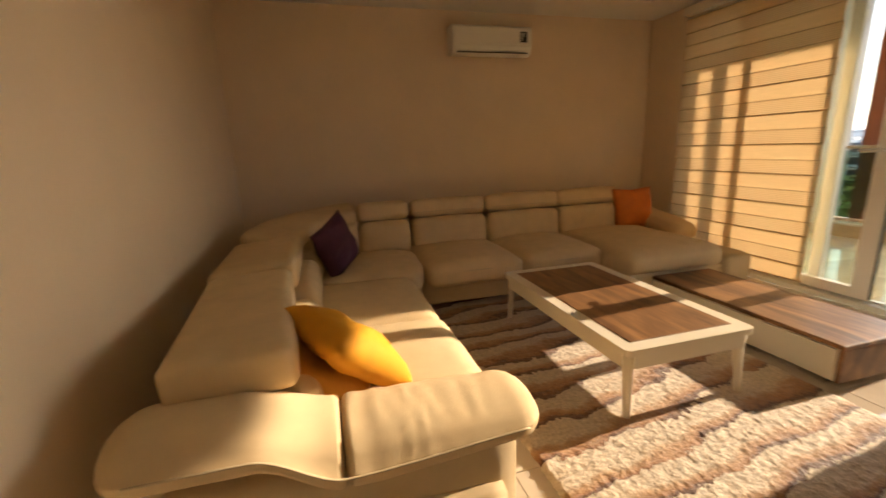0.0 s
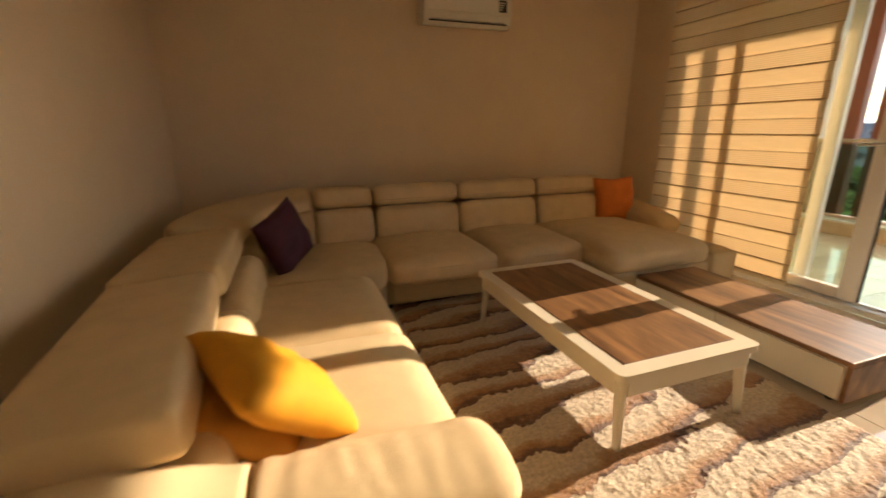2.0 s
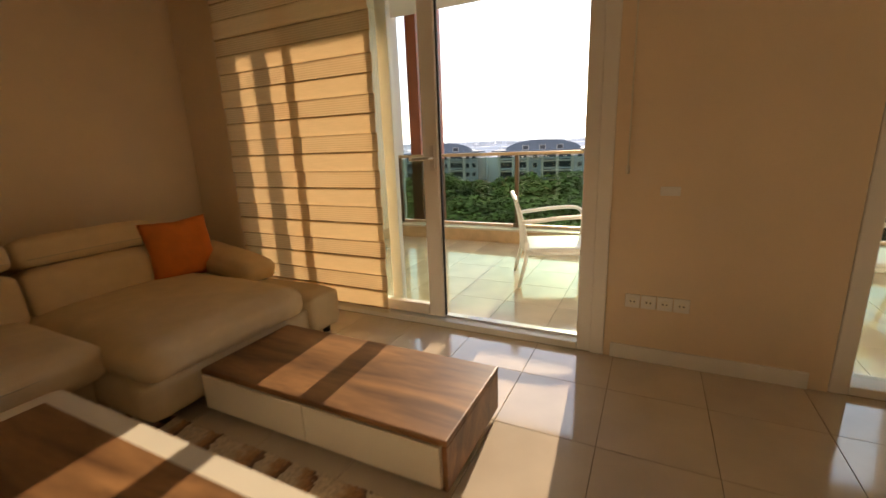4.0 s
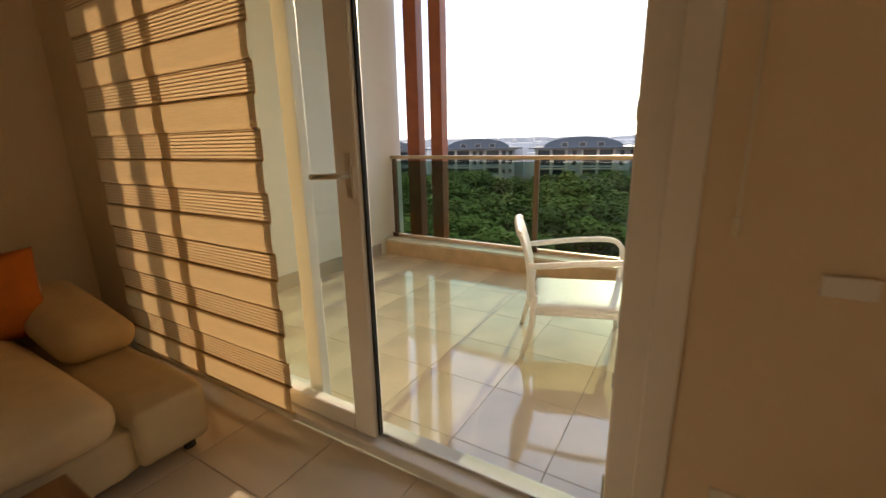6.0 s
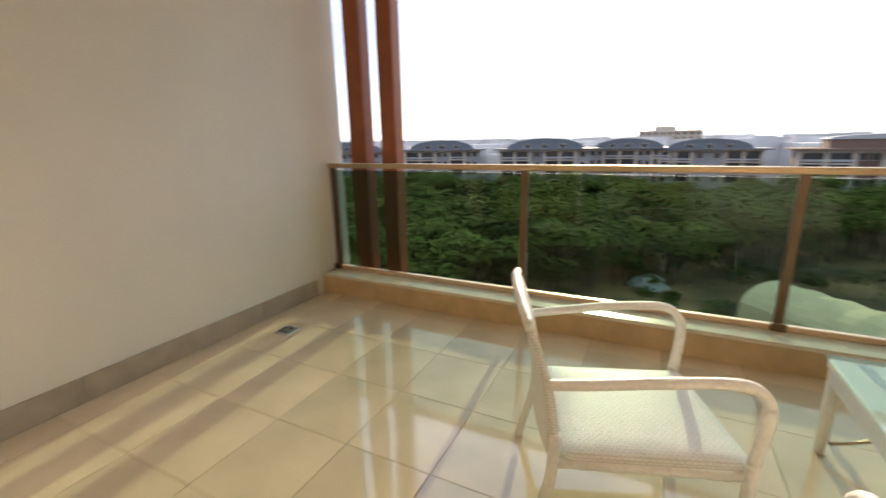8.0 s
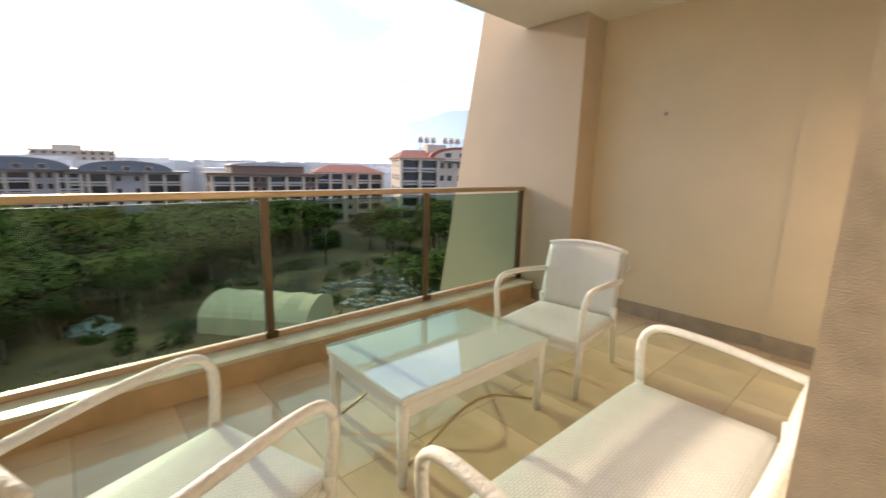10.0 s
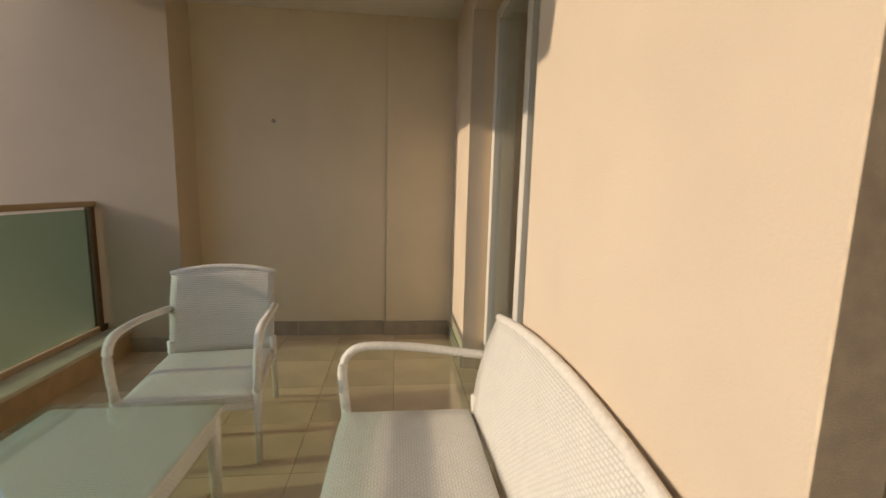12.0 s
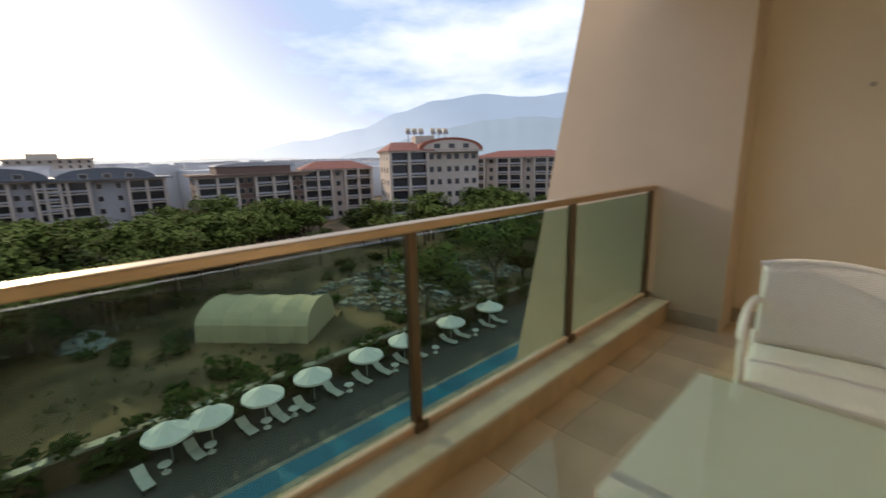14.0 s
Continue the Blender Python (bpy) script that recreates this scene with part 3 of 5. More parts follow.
block("headrest", 0.70, 2.885, 0.628, 0.37, 0.945, 0.15, 0.036, 0.008, rz=4, ry=-3, seed=5, n=16, wrinkle=0.002)
block("headrest", 0.67, 3.735, 0.640, 0.41, 0.745, 0.15, 0.038, 0.008, ry=-5, seed=6, n=16, wrinkle=0.002)
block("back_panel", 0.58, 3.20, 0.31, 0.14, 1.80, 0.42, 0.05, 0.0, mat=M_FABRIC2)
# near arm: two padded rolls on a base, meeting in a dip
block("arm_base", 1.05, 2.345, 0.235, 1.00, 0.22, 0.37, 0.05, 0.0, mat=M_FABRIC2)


def bump_step(x, a, b):
    f = max(0.0, min(1.0, (x - a) / (b - a)))
    return f * f * (3 - 2 * f)


def seam_z(x):
    return 0.535 - 0.010 * (x - 0.5) - 0.105 * bump_step(x, 0.80, 1.03) + 0.035 * bump_step(x, 1.03, 1.62)


def crest_z(x):
    return 0.585 - 0.075 * bump_step(x, 0.74, 1.04) - 0.012 * bump_step(x, 1.04, 1.6)


def arm_pad(x0, x1, folds, seed):
    """A padded roll along x, open in shape, with fold lines near its inner end."""
    bm = bmesh.new()
    nx, rings = 64, []
    for i in range(nx + 1):
        f = i / nx
        x = x0 + (x1 - x0) * f
        edge = min(f, 1 - f) * (x1 - x0)
        outer = (f < 0.5) == (x0 < 0.8)
        r = 0.085 if outer else 0.022
        e = math.sqrt(max(0.0, 1 - (1 - min(1.0, edge / r)) ** 2))
        e = (0.35 if outer else 0.72) + (0.65 if outer else 0.28) * e
        s, t = seam_z(x), crest_z(x)
        prof = [(2.215, s - 0.055), (2.192, s - 0.040), (2.182, s - 0.018), (2.183, s - 0.003), (2.179, s), (2.184, s + 0.004), (2.196, s + 0.45 * (t - s) + 0.006), (2.225, t - 0.004), (2.27, t + 0.012), (2.33, t + 0.020), (2.39, t + 0.017), (2.445, t + 0.002), (2.48, t - 0.03), (2.492, t - 0.075), (2.47, t - 0.11)]
        cy, cz = 2.335, (s + t) / 2 - 0.03
        ring = []
        for k, (y, z) in enumerate(prof):
            if folds and 5 <= k <= 11:
                g = math.exp(-((x - x0) / 0.28) ** 2) * 0.0024 + 0.0010
                ph = (x - x0) * 95 - (y - 2.18) * 120 + 9.0 * noise.noise(Vector((x * 5, y * 6, seed)))
                z += g * math.sin(ph) * (0.6 + 0.8 * noise.noise(Vector((x * 14, y * 7, seed + 3))))
            z += 0.004 * noise.noise(Vector((x * 7 + seed, y * 8, 1)))
            ring.append(bm.verts.new((x, cy + (y - cy) * e, cz + (z - cz) * e)))
        rings.append(ring)
    n = len(rings[0])
    for i in range(nx):
        for k in range(n):
            bm.faces.new((rings[i][k], rings[i + 1][k], rings[i + 1][(k + 1) % n], rings[i][(k + 1) % n]))
    bm.faces.new(rings[0])
    bm.faces.new(rings[-1][::-1])
    bmesh.ops.recalc_face_normals(bm, faces=bm.faces[:])
    return part("arm_pad", bm, M_FABRIC, sofa, "", True)


arm_pad(0.455, 1.028, False, 7)
arm_pad(1.024, 1.615, True, 8)
part("seam", tube([(0.57 + 0.026 * k, 2.415 + 0.002 * k, 0.672 + 0.002 * k) for k in range(11)], 0.003, 6), M_SEAM, sofa, "", True)
part("seam", tube([(0.54 + 0.0206 * k, 2.178, seam_z(0.54 + 0.0206 * k)) for k in range(50)], 0.0035, 6), M_SEAM, sofa, "", True)
# corner
cpts = [(0.50, 3.97), (1.52, 3.97), (1.66, 4.12), (1.72, 4.26), (1.72, 5.20), (1.1, 5.30), (0.62, 4.9)]
part("corner_base", prism(cpts, "z", 0.055, 0.25), M_FABRIC2, sofa)


def wedge(name, outline, z0, z1, puff, mat):
    """A cushion with a free outline, rounded at its rim."""
    bm = bmesh.new()
    c = Vector((sum(p[0] for p in outline) / len(outline), sum(p[1] for p in outline) / len(outline)))
    pts = smooth_path([(x, y, 0) for x, y in outline + [outline[0]]], 5)[:-1]
    rings = []
    for f, zz in ((0.96, z0), (1.0, z0 + 0.03), (1.0, z1 - 0.05), (0.975, z1 - 0.015), (0.92, z1), (0.7, z1 + puff * 0.6), (0.35, z1 + puff)):
        rings.append([bm.verts.new((c.x + (p.x - c.x) * f, c.y + (p.y - c.y) * f, zz)) for p in pts])
    for i in range(len(rings) - 1):
        for k in range(len(pts)):
            bm.faces.new((rings[i][k], rings[i][(k + 1) % len(pts)], rings[i + 1][(k + 1) % len(pts)], rings[i + 1][k]))
    bm.faces.new(rings[-1])
    bm.faces.new(rings[0][::-1])
    bmesh.ops.recalc_face_normals(bm, faces=bm.faces[:])
    return part(name, bm, mat, sofa, "", True)


wedge("corner_seat", [(0.95, 4.00), (1.30, 3.985), (1.56, 4.02), (1.70, 4.14), (1.725, 4.40), (1.70, 4.75), (1.3, 4.85), (0.98, 4.55)], 0.25, SEAT - 0.005, 0.03, M_FABRIC)


def arc_loft(name, rx, ry, z0, z1, w0, w1, ht, tilt, seed):
    """A rounded roll swept round the sofa's corner."""
    bm = bmesh.new()
    rings, na, ns = [], 28, 20
    for i in range(na + 1):
        f = i / na
        a = f * math.pi / 2
        c = Vector((1.30 - rx * math.cos(a), 4.11 + ry * math.sin(a)))
        out = Vector((-math.cos(a) * ry, math.sin(a) * rx)).normalized()
        edge = min(f, 1 - f) * 1.2
        e = 0.6 + 0.4 * math.sqrt(max(0.0, 1 - (1 - min(1.0, edge / 0.05)) ** 2))
        w, z = w0 + (w1 - w0) * f, z0 + (z1 - z0) * f
        ring = []
        for k in range(ns):
            b = 2 * math.pi * k / ns
            u = math.copysign(abs(math.cos(b)) ** 0.55, math.cos(b)) * w / 2 * e
            v = math.copysign(abs(math.sin(b)) ** 0.55, math.sin(b)) * ht / 2 * e
            v += tilt * u + 0.005 * noise.noise(Vector((f * 5, b, seed)))
            p = c + out * u
            ring.append(bm.verts.new((p.x, p.y, z + v)))
        rings.append(ring)
    for i in range(na):
        for k in range(ns):
            bm.faces.new((rings[i][k], rings[i + 1][k], rings[i + 1][(k + 1) % ns], rings[i][(k + 1) % ns]))
    bm.faces.new(rings[0])
    bm.faces.new(rings[-1][::-1])
    bmesh.ops.recalc_face_normals(bm, faces=bm.faces[:])
    return part(name, bm, M_FABRIC, sofa, "", True)


arc_loft("corner_back", 0.45, 0.82, 0.43, 0.50, 0.26, 0.26, 0.34, 0.0, 20)
arc_loft("corner_headrest", 0.625, 0.885, 0.65, 0.715, 0.38, 0.28, 0.15, 0.22, 30)
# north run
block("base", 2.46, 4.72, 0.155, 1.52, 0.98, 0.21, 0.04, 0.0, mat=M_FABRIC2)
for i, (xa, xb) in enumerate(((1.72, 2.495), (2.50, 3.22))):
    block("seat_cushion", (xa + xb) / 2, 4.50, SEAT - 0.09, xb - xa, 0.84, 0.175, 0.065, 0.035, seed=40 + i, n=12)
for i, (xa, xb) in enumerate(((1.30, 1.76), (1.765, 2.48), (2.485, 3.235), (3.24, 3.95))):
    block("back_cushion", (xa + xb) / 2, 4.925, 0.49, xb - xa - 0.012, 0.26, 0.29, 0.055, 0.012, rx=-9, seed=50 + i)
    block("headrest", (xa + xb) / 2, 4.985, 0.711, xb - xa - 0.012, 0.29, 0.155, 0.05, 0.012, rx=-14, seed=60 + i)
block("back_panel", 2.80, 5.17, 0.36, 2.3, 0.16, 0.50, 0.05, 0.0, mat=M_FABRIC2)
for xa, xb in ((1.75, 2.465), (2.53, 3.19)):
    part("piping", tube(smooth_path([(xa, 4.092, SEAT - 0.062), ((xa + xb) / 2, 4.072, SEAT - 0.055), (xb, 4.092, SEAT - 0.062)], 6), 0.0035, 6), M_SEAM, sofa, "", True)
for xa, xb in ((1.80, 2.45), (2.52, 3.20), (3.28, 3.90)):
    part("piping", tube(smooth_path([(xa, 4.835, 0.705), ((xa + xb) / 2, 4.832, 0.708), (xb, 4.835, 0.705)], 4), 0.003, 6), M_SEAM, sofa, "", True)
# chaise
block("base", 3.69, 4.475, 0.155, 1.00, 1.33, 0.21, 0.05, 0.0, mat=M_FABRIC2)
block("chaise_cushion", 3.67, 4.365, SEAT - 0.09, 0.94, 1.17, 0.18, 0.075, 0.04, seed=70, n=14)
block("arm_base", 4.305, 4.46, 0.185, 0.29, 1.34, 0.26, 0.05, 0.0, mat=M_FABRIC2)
block("arm_pad", 4.32, 4.72, 0.435, 0.30, 0.74, 0.15, 0.07, 0.02, rx=9, seed=71)
block("back_cushion", 4.10, 4.98, 0.55, 0.40, 0.24, 0.30, 0.07, 0.02, rx=-10, seed=72)
for x, y in ((0.55, 2.15), (1.45, 2.15), (1.75, 4.35), (3.25, 4.4), (3.28, 3.88), (4.38, 3.88), (4.22, 5.1), (0.55, 3.9), (2.5, 5.1)):
    part("foot", tube([(x, y, 0.0), (x, y, 0.075)], 0.025, 8), M_DARK, sofa)


def pillow(name, label, mat, w, h, d, m, seed, crumple=0.02):
    bm = bmesh.new()
    n = 16
    top, bot = {}, {}
    for i in range(n + 1):
        for j in range(n + 1):
            u, v = 2 * i / n - 1, 2 * j / n - 1
            edge = (1 - u ** 4) * (1 - v ** 4)
            pin = 1 - 0.10 * (1 - abs(u)) ** 1 * abs(v) ** 6 - 0.0
            pin2 = 1 - 0.10 * (1 - abs(v)) ** 1 * abs(u) ** 6
            t = d / 2 * edge ** 0.72 + crumple * noise.noise(Vector((u * 2.2 + seed, v * 2.2, 0))) * edge
            x, y = u * w / 2 * pin2, v * h / 2 * pin
            top[i, j] = bm.verts.new((x, y, t))
            bot[i, j] = top[i, j] if i in (0, n) or j in (0, n) else bm.verts.new((x, y, -t * 0.9))
    for i in range(n):
        for j in range(n):
            bm.faces.new((top[i, j], top[i + 1, j], top[i + 1, j + 1], top[i, j + 1]))
            bm.faces.new((bot[i, j], bot[i, j + 1], bot[i + 1, j + 1], bot[i + 1, j]))
    bmesh.ops.recalc_face_normals(bm, faces=bm.faces[:])
    ob = part(name, bm, mat, None, "", True)
    ob.matrix_basis = m
    return tagged(ob, label, "cushion", "sofa cushions")


pillow("cushion", "bright yellow velvet cushion leaning on the sofa", M_YELLOW, 0.405, 0.405, 0.17, Matrix.Translation((1.075, 2.665, 0.565)) @ Matrix.Rotation(radians(22), 4, "Z") @ Matrix.Rotation(radians(42), 4, "Y") @ Matrix.Rotation(radians(8), 4, "Z"), 3)
pillow("cushion", "ochre velvet cushion tucked behind the yellow one", M_MUSTARD, 0.42, 0.42, 0.12, Matrix.Translation((0.98, 2.72, 0.485)) @ Matrix.Rotation(radians(30), 4, "Y"), 5)
pillow("cushion", "dark purple velvet cushion standing on a corner", M_PURPLE, 0.385, 0.385, 0.15, Matrix.Translation((1.095, 4.22, 0.605)) @ Matrix.Rotation(radians(52), 4, "Z") @ Matrix.Rotation(radians(80), 4, "X") @ Matrix.Rotation(radians(20), 4, "Z"), 7, 0.03)
pillow("cushion", "burnt orange velvet cushion against the sofa back", M_ORANGE, 0.46, 0.42, 0.14, Matrix.Translation((4.06, 4.80, 0.585)) @ Matrix.Rotation(radians(78), 4, "X"), 9)

# ---------- coffee table ----------
ct = thing("coffee_table", "cream coffee table with a walnut inlaid top", "table")
TX0, TX1, TY0, TY1, TZ = 2.235, 2.965, 2.605, 3.905, 0.365
b = 0.072
fr = bmesh.new()
out = box(TX0, TX1, TY0, TY1, TZ - 0.03, TZ, bm=bmesh.new())
vert = [e for e in out.edges if abs(e.verts[0].co.z - e.verts[1].co.z) > 0.01]
bmesh.ops.bevel(out, geom=vert, offset=0.035, segments=5, profile=0.5, affect="EDGES")
part("top_frame", out, M_LAQ, ct)
part("top_panel", box(TX0 + b, TX1 - b, TY0 + b, TY1 - b, TZ - 0.006, TZ + 0.003, 0.0015, 1), M_WOOD, ct, "walnut veneer panel")
for x0, x1, y0, y1 in ((TX0 + 0.012, TX0 + 0.03, TY0 + 0.05, TY1 - 0.05), (TX1 - 0.03, TX1 - 0.012, TY0 + 0.05, TY1 - 0.05), (TX0 + 0.05, TX1 - 0.05, TY0 + 0.012, TY0 + 0.03), (TX0 + 0.05, TX1 - 0.05, TY1 - 0.03, TY1 - 0.012)):
    part("apron", box(x0, x1, y0, y1, TZ - 0.10, TZ - 0.031, 0.002, 1), M_LAQ, ct)
for sx, x in ((-1, TX0 + 0.045), (1, TX1 - 0.045)):
    for sy, y in ((-1, TY0 + 0.045), (1, TY1 - 0.045)):
        part("leg", tube([(x, y, TZ - 0.032), (x, y, TZ - 0.12), (x + sx * 0.008, y + sy * 0.02, 0.02)], 0.03, 10, True, 0.016), M_LAQ, ct, "", True)

# ---------- tv unit ----------
tv = thing("low_cabinet", "low white cabinet with a walnut top and end panel", "cabinet")
VX0, VX1, VY0, VY1, VZ = 3.42, 3.965, 2.50, 3.775, 0.235
part("body", box(VX0 + 0.01, VX1 - 0.01, VY0 + 0.024, VY1 - 0.002, 0.03, VZ - 0.027, 0.002, 1), M_LAQ, tv)
part("top", box(VX0, VX1, VY0, VY1, VZ - 0.026, VZ, 0.007, 3), M_WOOD, tv, "walnut veneer top")
part("end_panel", box(VX0 + 0.004, VX1 - 0.004, VY0 + 0.002, VY0 + 0.022, 0.028, VZ - 0.028, 0.002, 1), M_WOOD, tv, "walnut veneer end panel")
for y0, y1 in ((VY0 + 0.028, 3.15), (3.155, VY1 - 0.004)):
    part("drawer_front", box(VX0 - 0.004, VX0 + 0.008, y0, y1, 0.036, VZ - 0.030, 0.002, 1), M_LAQ, tv)
for x in (VX0 + 0.06, VX1 - 0.06):
    for y in (VY0 + 0.08, VY1 - 0.08):
        part("foot", tube([(x, y, 0.0), (x, y, 0.032)], 0.018, 8), M_DARK, tv)

# ---------- rug ----------
RX0, RX1, RY0, RY1 = 1.76, 3.33, 1.45, 4.42
nx, ny = 130, 240
rng = np.random.RandomState(4)
hgt = 0.020 + 0.007 * rng.rand(nx + 1, ny + 1)
jx, jy = (rng.rand(2, nx + 1, ny + 1) - 0.5) * 0.010
verts = [(RX0 + (RX1 - RX0) * i / nx + jx[i, j], RY0 + (RY1 - RY0) * j / ny + jy[i, j], 0.004 if i in (0, nx) or j in (0, ny) else hgt[i, j]) for i in range(nx + 1) for j in range(ny + 1)]
faces = [(i * (ny + 1) + j, (i + 1) * (ny + 1) + j, (i + 1) * (ny + 1) + j + 1, i * (ny + 1) + j + 1) for i in range(nx) for j in range(ny)]
me = bpy.data.meshes.new("rug")
me.from_pydata(verts, [], faces)
me.materials.append(M_RUG)
me.shade_smooth()
tagged(new("rug", me), "shaggy cream rug with wavy brown streaks", "rug")

# ---------- wall things ----------
ac = thing("air_conditioner", "white split air conditioner high on the wall", "air conditioner")
AX0, AX1, AZ0, AZ1 = 2.34, 3.15, 2.10, 2.37
AY = 5.478
prof = [(AY, AZ0 + 0.02), (AY, AZ1), (AY - 0.16, AZ1), (AY - 0.19, AZ1 - 0.02), (AY - 0.20, AZ1 - 0.10), (AY - 0.195, AZ0 + 0.08), (AY - 0.17, AZ0 + 0.02), (AY - 0.13, AZ0)]
part("housing", prism(prof, "x", AX0, AX1), M_AC, ac)
part("front_panel", box(AX0 + 0.012, AX1 - 0.012, AY - 0.207, AY - 0.198, AZ0 + 0.10, AZ1 - 0.03, 0.003, 1), M_AC, ac)
part("louvre", box(AX0 + 0.05, AX1 - 0.05, AY - 0.203, AY - 0.17, AZ0 + 0.035, AZ0 + 0.043, 0.002, 1), M_AC, ac)
part("air_slot", box(AX0 + 0.045, AX1 - 0.045, AY - 0.192, AY - 0.172, AZ0 + 0.024, AZ0 + 0.031), M_DARK, ac, "dark outlet slot")
part("sticker", box(AX1 - 0.13, AX1 - 0.055, AY - 0.2085, AY - 0.2075, AZ0 + 0.12, AZ0 + 0.215), M_DARK, ac, "dark energy sticker")
M_STICK = material("sticker_print", (0.75, 0.72, 0.62), 0.5, 0.05, 20)
for k in range(4):
    part("sticker_bar", box(AX1 - 0.122, AX1 - 0.10 + 0.008 * k, AY - 0.2095, AY - 0.209, AZ0 + 0.135 + 0.018 * k, AZ0 + 0.144 + 0.018 * k), M_STICK, ac)
sw = thing("light_switch", "small white wall switch on the pier", "switch")
part("plate", box(4.708, 4.72, 1.81, 1.90, 0.92, 0.965, 0.003, 2), M_PVC, sw)
for k in range(4):
    so = thing("wall_socket", "white wall socket with dark pin holes", "socket", "sockets in a row")
    y = 1.99 - 0.078 * k
    part("plate", box(4.708, 4.72, y - 0.037, y + 0.037, 0.31, 0.385, 0.003, 2), M_PVC, so)
    part("well", tube([(4.7075, y, 0.347), (4.706, y, 0.347)], 0.02, 14), M_AC, so)
    for s in (-0.009, 0.009):
        part("pin_hole", tube([(4.706, y + s, 0.347), (4.7045, y + s, 0.347)], 0.004, 8), M_DARK, so)

# ---------- balcony railing ----------
rail = thing("glass_railing", "green-tinted glass balcony railing with a bronze handrail", "railing")
RX = 7.735
POSTS = (-0.685, 0.59, 1.93, 3.52, YN - 0.04)
part("handrail", box(RX - 0.035, RX + 0.035, -0.712, YN - 0.003, 1.05, 1.09, 0.006, 2), M_BRONZE, rail)
part("bottom_channel", box(RX - 0.025, RX + 0.025, -0.712, YN - 0.003, 0.116, 0.15, 0.004, 2), material("peach_channel", (0.72, 0.52, 0.36), 0.35, 0.05, 20, metal=0.4), rail)
for y in POSTS:
    p = part("post", box(RX - 0.02, RX + 0.02, y - 0.024, y + 0.024, 0.151, 1.049, 0.003, 1), M_POST, rail)
    part("post_foot", box(RX - 0.04, RX - 0.026, y - 0.04, y + 0.04, 0.116, 0.165, 0.003, 1), M_POST, p)
for a, c in zip(POSTS[:-1], POSTS[1:]):
    part("pane", box(RX - 0.005, RX + 0.005, a + 0.03, c - 0.03, 0.155, 1.03), M_GREEN, rail, "green-tinted glass pane")
for y0, y1 in ((4.97, 5.14), (4.66, 4.81)):
    f = thing("facade_louvre", "tall red-brown timber-look facade post", "post", "facade posts")
    part("post", box(7.82, 7.95, y0, y1, -0.5, 3.095, 0.004, 1), M_TIMBER, f)
tap = thing("wall_tap", "small metal outdoor tap on the wall", "tap")
part("spout", tube(smooth_path([(6.68, YS, 0.38), (6.68, YS + 0.05, 0.38), (6.68, YS + 0.075, 0.36), (6.68, YS + 0.075, 0.335)], 4), 0.011, 8), M_ALU, tap, "", True)
part("knob", tube([(6.68, YS + 0.045, 0.385), (6.68, YS + 0.045, 0.42)], 0.016, 8), M_ALU, tap)
spot = thing("wall_plug", "small dark plugged hole in the wall", "plug")
part("plug", tube([(6.52, YS, 1.76), (6.52, YS + 0.012, 1.76)], 0.016, 12), M_SKIRT, spot)
dr = thing("floor_drain", "dark metal drain grate in the balcony floor", "drain")
part("rim", box(6.70, 6.84, 4.93, 5.07, ZB - 0.004, ZB + 0.006, 0.002, 1), M_ALU, dr)
for k in range(5):
    part("slot", box(6.715, 6.825, 4.946 + k * 0.024, 4.956 + k * 0.024, ZB + 0.0065, ZB + 0.0085), M_DARK, dr)


